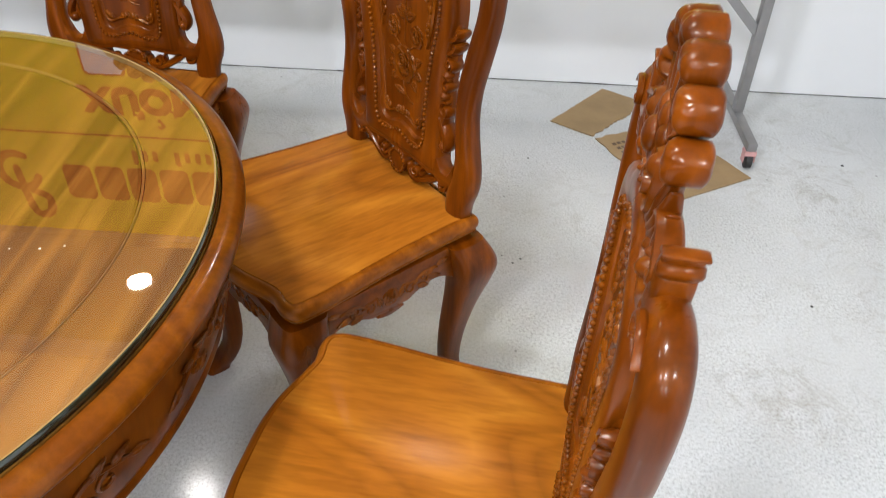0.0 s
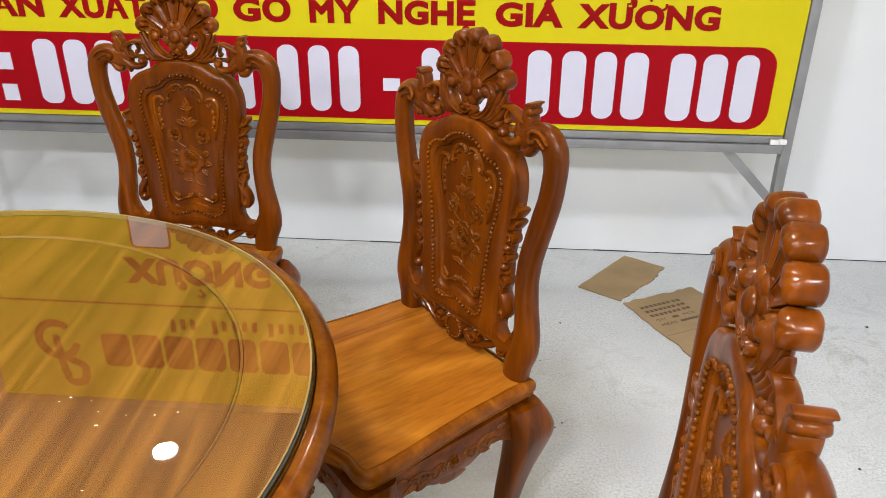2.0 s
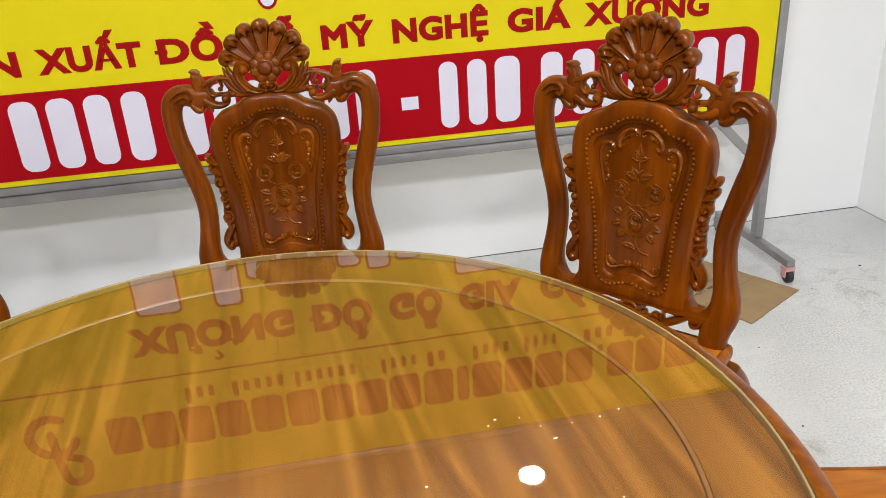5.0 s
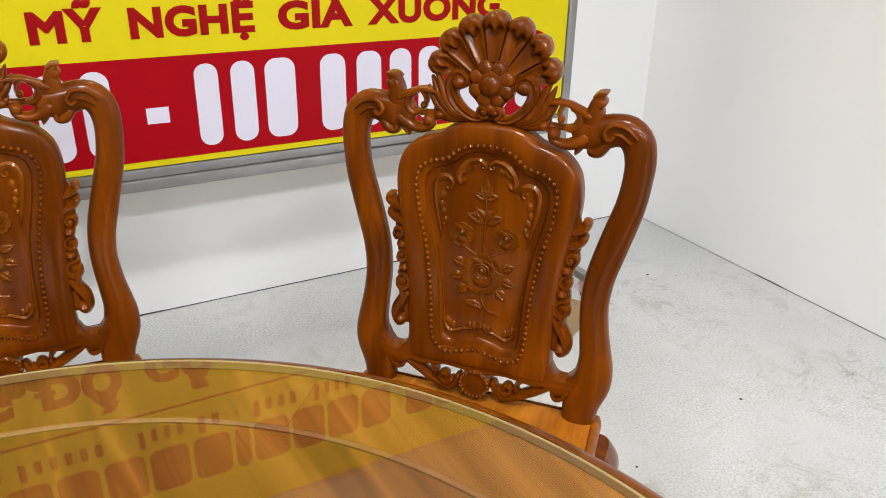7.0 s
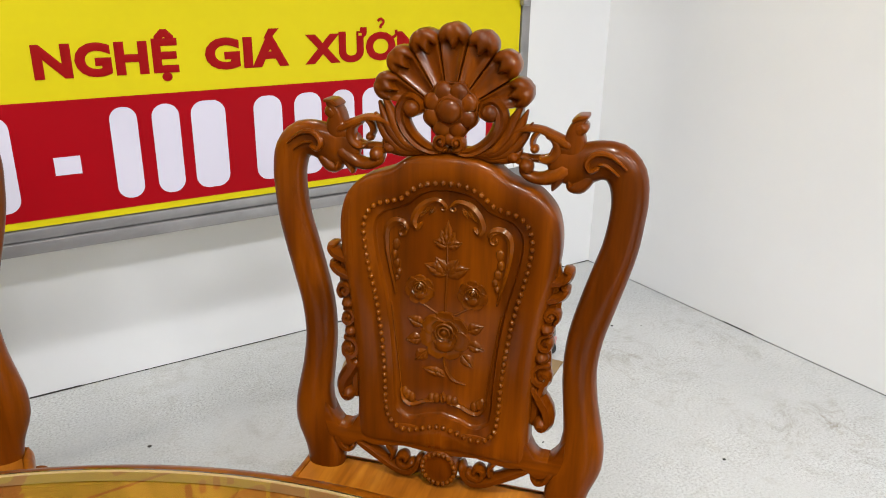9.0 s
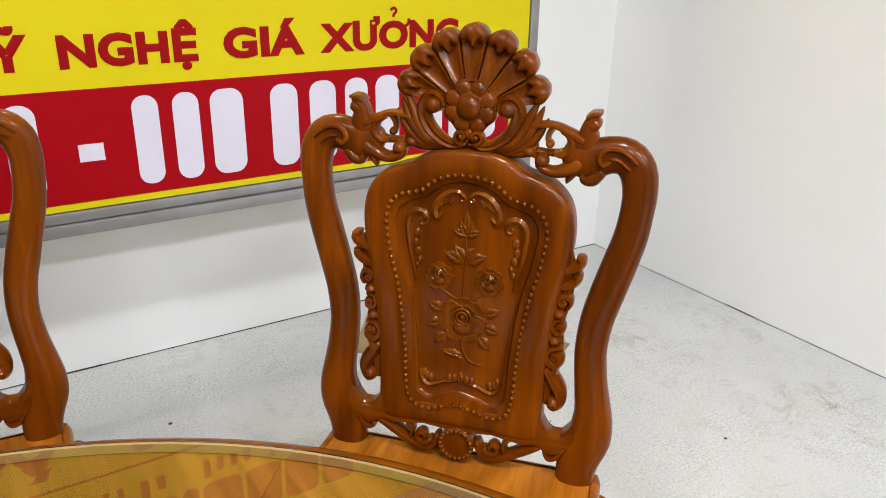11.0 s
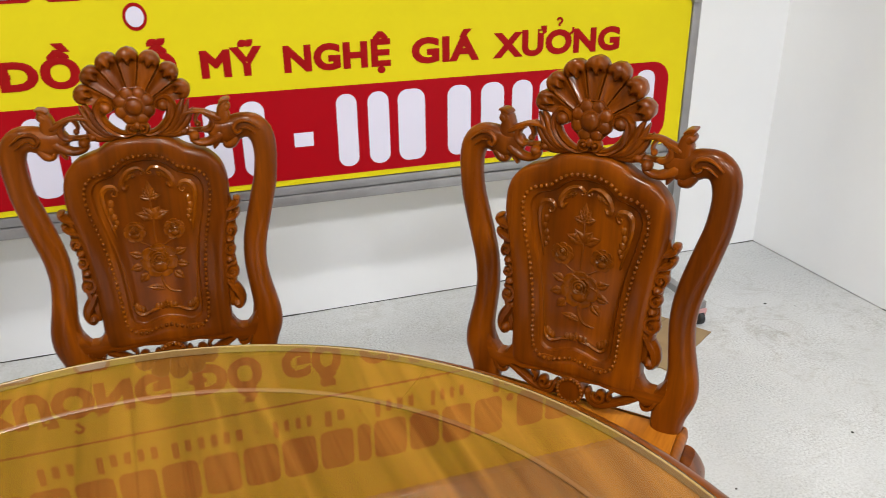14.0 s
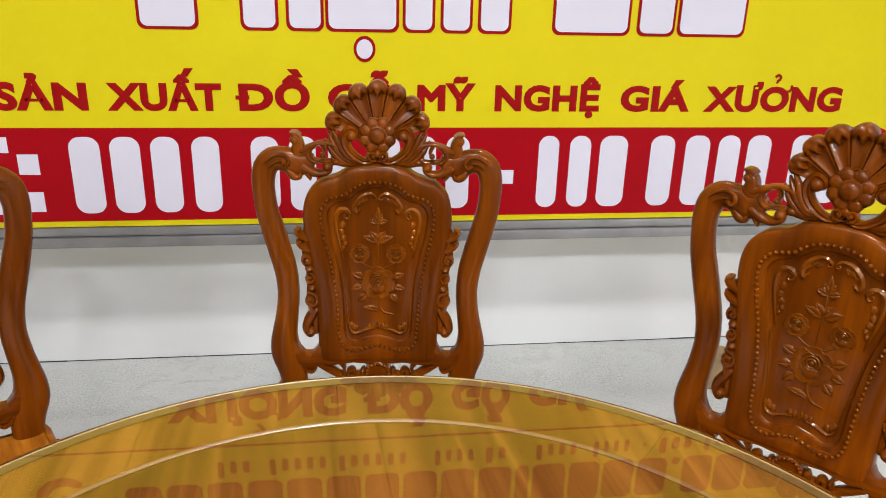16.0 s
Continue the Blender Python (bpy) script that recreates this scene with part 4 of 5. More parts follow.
        stroke(bm, [(sx * x, z) for x, z in ((0.208, 0.942), (0.19, 0.956), (0.172, 0.957), (0.163, 0.946), (0.168, 0.937), (0.176, 0.941))], [0.002, 0.007, 0.008, 0.007, 0.005], [0.008, 0.01], -0.001, 22, 8)
        stroke(bm, [(sx * x, z) for x, z in ((0.2, 0.934), (0.186, 0.944), (0.177, 0.945))], [0.002, 0.005, 0.003], [0.006, 0.008], 0.0, 12, 6)
        part("post_carving", lean(bm), M_CARVED, post, "carved curl")
    # splat
    outer = [(0, 0.941), (0.03, 0.939), (0.056, 0.931), (0.074, 0.919), (0.09, 0.913), (0.112, 0.904), (0.131, 0.884), (0.1395, 0.86), (0.1415, 0.832), (0.138, 0.795), (0.131, 0.755), (0.126, 0.715), (0.122, 0.67),
             (0.119, 0.63), (0.118, 0.59), (0.118, 0.545), (0.105, 0.5355), (0.07, 0.536), (0.03, 0.537), (0, 0.536)]
    bead = [(0, 0.908), (0.025, 0.905), (0.044, 0.896), (0.058, 0.884), (0.074, 0.879), (0.09, 0.874), (0.103, 0.861), (0.1075, 0.842), (0.1055, 0.818), (0.1005, 0.79), (0.092, 0.755), (0.086, 0.72), (0.0815, 0.685),
            (0.0785, 0.645), (0.077, 0.605), (0.073, 0.58), (0.062, 0.567), (0.045, 0.563), (0.022, 0.57), (0, 0.576)]
    field = [(0, 0.896), (0.022, 0.893), (0.038, 0.885), (0.052, 0.873), (0.068, 0.867), (0.081, 0.862), (0.0905, 0.852), (0.0945, 0.837), (0.092, 0.816), (0.087, 0.79), (0.0785, 0.755), (0.0725, 0.72), (0.0685, 0.685),
             (0.066, 0.645), (0.065, 0.612), (0.062, 0.592), (0.053, 0.583), (0.04, 0.58), (0.022, 0.587), (0, 0.592)]
    O, B, F = (mirrored(h, 90) for h in (outer, bead, field))
    rows = [(O, 0.034)]
    for ta, y in ((0.0, 0.03), (0.0, 0.007), (0.06, 0.0025), (0.16, 0.0), (0.35, -0.0015), (0.7, -0.001), (0.9, 0.0005)):
        rows.append((O * (1 - ta) + B * ta, y))
    for ta, y in ((0.1, 0.0025), (0.2, 0.003), (0.55, 0.0045), (0.8, 0.0055), (0.9, 0.0085), (1.0, 0.011), (1.06, 0.0115)):
        rows.append((B * (1 - ta) + F * ta, y))
    centre = np.array([0, 0.74])
    for ta in (0.3, 0.7):
        rows.append(((F * (1 - ta) + centre * ta) , 0.0115))
    bm = bmesh.new()
    loft(bm, [[(x, y, z) for x, z in q] for q, y in rows])
    splat = part("splat", lean(bm), M_CARVED, c, "shaped back panel with recessed field")
    # bead border
    path = np.r_[B, B[:1]]
    step = np.r_[0, np.cumsum(np.linalg.norm(np.diff(path, axis=0), axis=1))]
    count = int(step[-1] / 0.0098)
    bm = bmesh.new()
    for k in range(count):
        s = (k + 0.5) / count * step[-1]
        ball(bm, np.interp(s, step, path[:, 0]), 0.0003, np.interp(s, step, path[:, 1]), 0.0037, 0.0042, 0.0037, 8, 5)
    part("bead_border", lean(bm), M_POLISHED, splat, "row of small carved beads")
    # relief on the field
    bm = bmesh.new()
    y = 0.0115
    stroke(bm, [(0, 0.822), (0.0005, 0.79), (-0.0005, 0.745), (0.0, 0.72)], [0.003, 0.0035], [0.004, 0.004], y, 14, 6)
    for an, ln in ((90, 0.03), (62, 0.02), (118, 0.02), (15, 0.02), (165, 0.02)):
        leaf(bm, 0, 0.822, an, ln, 0.014, y + 0.001, 0.005)
    for an, ln in ((22, 0.032), (158, 0.032), (55, 0.026), (125, 0.026)):
        leaf(bm, 0, 0.787, an, ln, 0.021, y + 0.001, 0.005)
    for sx in (1, -1):
        rose(bm, sx * 0.035, 0.763, 0.0205, y, 0.006)
        stroke(bm, [(sx * 0.032, 0.746), (sx * 0.018, 0.737), (0, 0.728)], [0.003, 0.003], [0.004, 0.004], y, 8, 6)
        for px, pz, an in ((0.03, 0.714, 24), (0.031, 0.695, -12), (0.024, 0.679, -46)):
            leaf(bm, sx * px, pz, an if sx > 0 else 180 - an, 0.023, 0.019, y + 0.001, 0.005)
    rose(bm, 0, 0.703, 0.035, y, 0.0075)
    stroke(bm, [(0, 0.68), (0.001, 0.66), (0.012, 0.642), (0.03, 0.638)], [0.003, 0.004, 0.006, 0.003], [0.005, 0.005], y, 14, 6)
    leaf(bm, -0.0, 0.648, 170, 0.03, 0.015, y + 0.001, 0.005)
    leaf(bm, 0.002, 0.645, 150, 0.02, 0.012, y + 0.001, 0.005)
    for sx in (1, -1):
        fl = lambda pts: [(sx * x, z) for x, z in pts]
        stroke(bm, fl([(0.004, 0.87), (0.012, 0.876), (0.026, 0.873), (0.038, 0.862), (0.044, 0.848), (0.04, 0.84), (0.034, 0.845)]), [0.005, 0.009, 0.011, 0.010, 0.005], [0.011, 0.011], y, 22, 6)
        stroke(bm, fl(spiral(0.007, 0.867, 0.006, 0.001, 90, 420, 9)), [0.004, 0.003], [0.006, 0.005], y, 12, 6)
        for px, pz, an in ((0.018, 0.868, -60), (0.024, 0.866, -50), (0.03, 0.86, -40)):
            leaf(bm, sx * px, pz, an if sx > 0 else 180 - an, 0.014, 0.007, y + 0.001, 0.005)
        stroke(bm, fl([(0.052, 0.838), (0.058, 0.845), (0.07, 0.845), (0.079, 0.836), (0.08, 0.82), (0.077, 0.8), (0.07, 0.77), (0.067, 0.755)]), [0.005, 0.008, 0.011, 0.010, 0.008, 0.006, 0.005, 0.003], [0.010, 0.010], y, 26, 6)
        stroke(bm, fl(spiral(0.06, 0.834, 0.008, 0.002, 90, 400, 10)), [0.005, 0.003], [0.007, 0.006], y, 14, 6)
        for px, pz, r in ((0.067, 0.818, 0.0055), (0.069, 0.806, 0.005), (0.066, 0.795, 0.0055), (0.063, 0.784, 0.0045), (0.066, 0.776, 0.004)):
            ball(bm, sx * px, y, pz, r, 0.0045, r * 1.3, 8, 5)
        stroke(bm, fl([(0.073, 0.74), (0.066, 0.69), (0.06, 0.64), (0.058, 0.618)]), [0.002, 0.0025, 0.002], [0.004, 0.004], y, 16, 6)
        stroke(bm, fl([(0.058, 0.618), (0.055, 0.604), (0.046, 0.597), (0.034, 0.6), (0.024, 0.605), (0.012, 0.607)]), [0.004, 0.008, 0.008, 0.007, 0.004], [0.011, 0.011], y, 18, 6)
        for px, pz, an in ((0.053, 0.61, 110), (0.049, 0.606, 120), (0.043, 0.603, 125), (0.016, 0.606, 65), (0.009, 0.607, 75)):
            ball(bm, sx * px, y, pz + 0.004, 0.0055, 0.0048, 0.0078, 10, 6)
    leaf(bm, 0, 0.605, 90, 0.018, 0.012, y + 0.001, 0.006)
    for v in bm.verts:
        v.co.z += 0.007 * min(1.0, max(0.0, (v.co.z - 0.8) / 0.05))
    part("flower_carving", lean(bm), M_POLISHED, splat, "carved roses and scrolling leaves")
    # scrolls down both sides of the splat
    edge_x = lambda z: float(np.interp(z, (0.59, 0.63, 0.67, 0.715, 0.755, 0.795), (0.118, 0.119, 0.122, 0.126, 0.131, 0.138)))
    for sx in (1, -1):
        fl = lambda pts: [(sx * (edge_x(z) + x), z) for x, z in pts]

        def volute(dx, z, r, a0, a1, thick):
            cx = edge_x(z) + dx
            stroke(bm, [(sx * x, zz) for x, zz in spiral(cx, z, r, r * 0.25, a0, a1, 12)], [thick * 0.6, thick, thick * 0.8], [0.026, 0.03, 0.03], 0.013, 20, 8)
            ball(bm, sx * cx, 0.013, z, r * 0.7, 0.013, r * 0.7, 10, 6)
        bm = bmesh.new()
        stroke(bm, fl([(-0.004, 0.812), (0.002, 0.78), (0.004, 0.75), (0.003, 0.715), (0.006, 0.68), (0.004, 0.65), (0.004, 0.61)]), [0.014, 0.022, 0.022, 0.018, 0.024, 0.02, 0.016], [0.022, 0.024], 0.017, 30, 8)
        for z, k in ((0.798, 1.0), (0.777, 0.95)):
            stroke(bm, fl([(-0.005, z - 0.01), (0.005, z - 0.006), (0.013 * k, z - 0.001), (0.017 * k, z + 0.006), (0.011 * k, z + 0.008)]), [0.012, 0.014, 0.014, 0.011, 0.006], [0.026, 0.034, 0.034, 0.026], 0.013, 18, 8)
        volute(0.005, 0.750, 0.0105, -60, 330, 0.011)
        ball(bm, sx * (edge_x(0.733) + 0.003), 0.011, 0.733, 0.010, 0.016, 0.008)
        volute(0.006, 0.715, 0.0115, 70, 440, 0.011)
        ball(bm, sx * (edge_x(0.697) + 0.003), 0.011, 0.697, 0.010, 0.016, 0.008)
        volute(0.008, 0.673, 0.0155, 70, 450, 0.014)
        stroke(bm, fl([(0.012, 0.668), (0.008, 0.652), (0.008, 0.64)]), [0.012, 0.016, 0.014], [0.028, 0.03], 0.013, 10, 8)
        stroke(bm, fl([(0.0, 0.655), (0.01, 0.642), (0.019, 0.629), (0.022, 0.615), (0.016, 0.605), (0.009, 0.607)]), [0.014, 0.021, 0.021, 0.019, 0.016, 0.009], [0.03, 0.032, 0.028], 0.013, 24, 8)
        ball(bm, sx * (edge_x(0.612) + 0.014), 0.012, 0.611, 0.011, 0.018, 0.010)
        for v in bm.verts:
            v.co.z = 0.806 + (v.co.z - 0.8) * 1.08
        part("side_scroll", lean(bm), M_CARVED, splat, "carved scrollwork edge")
    # lower rail with medallion and pierced scrolls
    tx, tz = (0.0, 0.11, 0.118, 0.123, 0.133, 0.146, 0.155, 0.166), (0.572, 0.572, 0.576, 0.560, 0.5505, 0.5505, 0.56, 0.585)
    lx, lz = (0.0, 0.03, 0.05, 0.075, 0.095, 0.11, 0.122, 0.13, 0.14, 0.15, 0.166), (0.53, 0.532, 0.534, 0.53, 0.527, 0.531, 0.526, 0.519, 0.52, 0.529, 0.53)
    bm = bmesh.new()
    rings = []
    for x in np.linspace(-0.166, 0.166, 67):
        t, l = np.interp(abs(x), tx, tz), np.interp(abs(x), lx, lz)
        rings.append([(x, 0.005, l), (x, 0.002, l + 0.002), (x, 0.001, l + 0.006), (x, 0.001, t - 0.008), (x, 0.0025, t - 0.003), (x, 0.007, t), (x, 0.029, t), (x, 0.032, t - 0.003), (x, 0.032, l + 0.003), (x, 0.029, l)])
    loft(bm, rings)
    for sx in (1, -1):
        fl = lambda pts: [(sx * x, z) for x, z in pts]
        stroke(bm, fl([(0.118, 0.527), (0.1, 0.517), (0.08, 0.505), (0.062, 0.496), (0.045, 0.494), (0.034, 0.503), (0.03, 0.515)]), [0.012, 0.018, 0.016, 0.016, 0.018, 0.015, 0.012], [0.026, 0.028, 0.026], 0.014, 24, 8)
        stroke(bm, fl(spiral(0.052, 0.512, 0.012, 0.003, 200, 560, 10)), [0.012, 0.008], [0.022, 0.022], 0.011, 16, 8)
        stroke(bm, fl([(0.075, 0.53), (0.068, 0.52), (0.07, 0.51)]), [0.010, 0.008, 0.008], [0.024, 0.024], 0.013, 8, 8)
        stroke(bm, fl([(0.15, 0.53), (0.142, 0.516), (0.132, 0.513), (0.126, 0.521)]), [0.014, 0.014, 0.012, 0.008], [0.028, 0.026], 0.014, 14, 8)
    rail = part("lower_rail", lean(bm), M_CROSS, c, "pierced carved lower rail")
    bm = bmesh.new()
    n = 28
    ring = lambda r, yy: [(r * math.cos(2 * math.pi * i / n), yy, 0.512 + r * math.sin(2 * math.pi * i / n)) for i in range(n)]
    loft(bm, [ring(0.026, 0.03), ring(0.026, 0.0), ring(0.024, -0.002), ring(0.019, -0.001), ring(0.017, -0.001), ring(0.008, -0.003)])
    part("medallion", lean(bm), M_CARVED, rail, "round beaded medallion")
    for k in range(20):
        a = 2 * math.pi * k / 20
        bm = bmesh.new()
        ball(bm, 0.0225 * math.cos(a), -0.002, 0.512 + 0.0225 * math.sin(a), 0.0036, 0.0036, 0.0036, 8, 5)
        part("bead", lean(bm), M_POLISHED, rail)
    # crest: shell, grapes and scrolls
    bm = bmesh.new()
    half = [(0.17, 0.950), (0.152, 0.951), (0.134, 0.949), (0.115, 0.943), (0.095, 0.943), (0.075, 0.944), (0.055, 0.945), (0.03, 0.945)]
    stroke(bm, half + [(-x, z) for x, z in half[::-1]], [0.032, 0.03, 0.02, 0.011, 0.009, 0.011, 0.012, 0.012, 0.012, 0.012, 0.011, 0.009, 0.011, 0.02, 0.03, 0.032],
           [0.03, 0.028, 0.022, 0.018, 0.018, 0.018, 0.018, 0.018, 0.018, 0.022, 0.028, 0.03], 0.019, 64, 10)
    crest = part("crest_rail", lean(slim(bm)), M_CARVED, c, "carved crest of curling scrolls")

    def carved(name, *strokes, sharp=48):
        """One carved sub-part of the crest, made of strokes that run into one another."""
        b = bmesh.new()
        for args in strokes:
            if isinstance(args[0], (int, float)):
                ball(b, *args, 14, 9)
            else:
                stroke(b, *args)
        part(name, lean(slim(b)), M_CARVED, crest, sharp=sharp)
    for sx in (1, -1):
        fl = lambda pts: [(sx * x, z) for x, z in pts]
        carved("arm_band", (fl([(0.058, 0.96), (0.072, 0.971), (0.088, 0.9775), (0.106, 0.978), (0.122, 0.972), (0.14, 0.963)]), [0.007, 0.009, 0.009, 0.009, 0.011, 0.014], [0.024, 0.026, 0.03], 0.012, 26, 14, 2.4, True, 0.3, 2))
        carved("open_scroll", (fl(spiral(0.1135, 0.9555, 0.0165, 0.0125, 80, -110, 12)), [0.009, 0.012, 0.014, 0.012, 0.007], [0.03, 0.032, 0.03], 0.013, 26, 12, 2.2, True, 0.25, 1),
               (fl([(0.106, 0.977), (0.1, 0.969), (0.0985, 0.96), (0.103, 0.9555)]), [0.008, 0.008, 0.007, 0.006], [0.026, 0.026], 0.012, 14, 8),
               (sx * 0.1015, 0.009, 0.9555, 0.0055, 0.013, 0.0055))
        carved("volute", (sx * 0.093, 0.009, 0.9345, 0.0095, 0.0165, 0.0095),
               (fl([(0.088, 0.938), (0.0905, 0.927), (0.101, 0.9215), (0.114, 0.921), (0.127, 0.926), (0.138, 0.934)]), [0.008, 0.012, 0.014, 0.016, 0.02, 0.024], [0.026, 0.03, 0.032], 0.012, 22, 14, 2.2, True, 0.25, 2))
        carved("leaf_tip", (fl([(0.137, 0.932), (0.1315, 0.923), (0.1275, 0.914), (0.1255, 0.9085)]), [0.022, 0.016, 0.010, 0.004], [0.03, 0.028, 0.022], 0.014, 14, 10),
               (fl([(0.165, 0.926), (0.156, 0.9155), (0.147, 0.914), (0.144, 0.92)]), [0.018, 0.02, 0.014, 0.007], [0.034, 0.034, 0.03], 0.015, 14, 12))
        carved("tendril", (sx * 0.0765, 0.011, 0.9435, 0.0085, 0.014, 0.0075), (sx * 0.0675, 0.011, 0.955, 0.0065, 0.012, 0.0065),
               (fl([(0.068, 0.953), (0.074, 0.945), (0.084, 0.938)]), [0.008, 0.009, 0.007], [0.022, 0.022], 0.013, 10, 8))
        carved("upright_curl", (fl([(0.143, 0.955), (0.1465, 0.9675), (0.1465, 0.978), (0.1495, 0.987), (0.1565, 0.994)]), [0.034, 0.027, 0.019, 0.014, 0.007], [0.036, 0.036, 0.036, 0.034], 0.0175, 26, 18, 3.6),
               (fl([(0.1435, 0.9905), (0.1505, 0.995), (0.16, 0.9965)]), [0.004, 0.006, 0.004], [0.038, 0.04, 0.04], 0.0178, 10, 14, 5.0),
               (fl([(0.149, 0.979), (0.1555, 0.984)]), [0.016, 0.014], [0.038, 0.04], 0.0178, 10, 16, 3.6))
        carved("c_scroll", (fl([(0.006, 0.948), (0.02, 0.9445), (0.036, 0.950), (0.051, 0.963), (0.0595, 0.979), (0.0595, 0.994), (0.051, 1.004), (0.0405, 1.0005), (0.038, 0.992), (0.044, 0.987)]),
                            [0.008, 0.012, 0.015, 0.017, 0.019, 0.019, 0.017, 0.014, 0.010, 0.006], [0.026, 0.032, 0.034, 0.034], 0.009, 44, 14, 2.2, True, 0.28, 1),
               (sx * 0.0475, 0.001, 0.994, 0.0108, 0.0145, 0.0108))
        carved("rosette_curl", (fl(spiral(0.0095, 0.957, 0.009, 0.002, -90, 330, 12)), [0.008, 0.007, 0.005], [0.024, 0.026], 0.004, 20, 8), (sx * 0.0095, 0.0, 0.957, 0.004, 0.012, 0.004))
        for k, pts in enumerate((((0.02, 0.945), (0.05, 0.949), (0.067, 0.967), (0.0755, 0.988), (0.085, 1.006)), ((0.024, 0.943), (0.055, 0.946), (0.0735, 0.963), (0.083, 0.981), (0.0905, 0.9985)),
                                 ((0.03, 0.941), (0.06, 0.943), (0.0775, 0.955), (0.0875, 0.968), (0.0965, 0.984)), ((0.036, 0.94), (0.062, 0.94), (0.078, 0.945), (0.086, 0.952)))):
            carved("feather_leaf", (fl(pts), [0.007, 0.013, 0.015, 0.012, 0.003], [0.022, 0.03, 0.028, 0.014], 0.010 + 0.0015 * k, 24, 12, 2.0, True, 0.3, 1))
    hub = (0.0, 0.987)
    for k in range(7):
        reach = 0.107 - 0.0005 * (k - 3) ** 2
        tip = reach - 0.0175

        def front(r, t):
            """How far the lobe stands proud: two rims with a hollow between, and a rolled tip with a pointed lip."""
            e = abs(t)
            flute = (0.004 + 0.0075 * min(1.0, r / 0.07)) * (0.15 + 0.85 * e ** 2) * (1 - e ** 14)
            lip = tip - 0.007 - 0.0055 * math.exp(-(t / 0.17) ** 2) + 0.004 * math.exp(-((e - 0.42) / 0.16) ** 2)
            f = (r - lip) / max(0.004, reach - lip)
            roll = 0.0205 * math.sqrt(max(0.0, 1 - (2 * f - 1) ** 2)) ** 0.7 * math.sqrt(max(0.0, 1 - 0.75 * t ** 4)) if 0 < f < 1 else 0.0
            return max(flute * (1 if r < lip else max(0.2, 1 - f)), roll)
        bm = bmesh.new()
        ns, nt = 40, 20
        shelf = []
        for i in range(ns + 1):
            r = 0.024 + (reach - 0.024) * i / ns
            w = 0.2 * min(r, tip) if r < tip else 0.2 * tip * math.sqrt(max(0.0, 1 - ((r - tip) / (reach - tip)) ** 2)) + 0.0004
            shelf.append([(2 * j / nt - 1, r, w) for j in range(nt + 1)])
        face = [[bm.verts.new((t * w, 0.002 + 0.13 * min(r, tip) - front(r, t), r)) for t, r, w in row] for row in shelf]
        rear = [[bm.verts.new((t * w * 0.97, 0.037 - 0.006 * t ** 4 - 0.006 * max(0.0, (r - tip) / (reach - tip)) ** 3, r)) for t, r, w in row] for row in shelf]
        for i in range(ns):
            for j in range(nt):
                bm.faces.new((face[i][j], face[i][j + 1], face[i + 1][j + 1], face[i + 1][j]))
                bm.faces.new((rear[i][j], rear[i + 1][j], rear[i + 1][j + 1], rear[i][j + 1]))
            bm.faces.new((face[i][0], face[i + 1][0], rear[i + 1][0], rear[i][0]))
            bm.faces.new((face[i][nt], rear[i][nt], rear[i + 1][nt], face[i + 1][nt]))
        for j in range(nt):
            bm.faces.new((face[0][j], rear[0][j], rear[0][j + 1], face[0][j + 1]))
            bm.faces.new((face[ns][j], face[ns][j + 1], rear[ns][j + 1], rear[ns][j]))
        bm.transform(Matrix.Translation((hub[0], 0, hub[1])) @ Matrix.Rotation(radians(-(k - 3) * 22.9), 4, "Y"))
        part("shell_lobe", lean(slim(bm)), M_CARVED, crest, "rolled lobe of the carved shell", 60)
    # the flower of grapes, fused on a scalloped plate
    fz = 0.9945
    buds = [radians(v) for v in (66, 114, 158, 202, 246, 294, 338, 22)]
    lobed = lambda a: 0.0315 + 0.0032 * max(math.exp(-(math.remainder(a - q, 2 * math.pi) / 0.24) ** 2) for q in buds)
    bm = bmesh.new()
    n = 72
    rim = lambda k, y: [(k * lobed(2 * math.pi * i / n) * math.cos(2 * math.pi * i / n), y, fz + k * lobed(2 * math.pi * i / n) * math.sin(2 * math.pi * i / n)) for i in range(n)]
    loft(bm, [rim(0.9, 0.026), rim(1.0, 0.02), rim(1.03, 0.004), rim(1.02, 0.0015), rim(0.98, 0.001), rim(0.93, 0.004), rim(0.8, 0.0), rim(0.5, -0.006), rim(0.15, -0.008)])
    ball(bm, 0, 0.022, 1.03, 0.066, 0.009, 0.044, 28, 6)
    ball(bm, 0, 0.006, 0.9605, 0.009, 0.014, 0.009)
    part("grape_plate", lean(slim(bm)), M_CARVED, crest, "scalloped plate under the grapes")
    for x, z, r, y in [(0.0, fz, 0.0152, -0.0105)] + [(0.0226 * math.cos(a), fz + 0.0226 * math.sin(a), 0.0117, -0.002) for a in buds]:
        bm = bmesh.new()
        ball(bm, x, y + 0.004, z, r, r * 0.75, r, 18, 10)
        part("grape", lean(slim(bm)), M_CARVED, crest)
    return c


def chair_pose(x, y, facing):
    """facing: the compass angle of the way from seat to back."""
    return pose(x, y, 0, 0, 0, facing - 90)


first = dining_chair()
first.matrix_basis = chair_pose(-0.2322, 1.4495, 41.6)
copy_thing(first, chair_pose(-0.7872, 1.773, 85.0))
copy_thing(first, chair_pose(0.006, 0.862, -7.2))
copy_thing(first, chair_pose(-1.47, 1.59, 118.0))


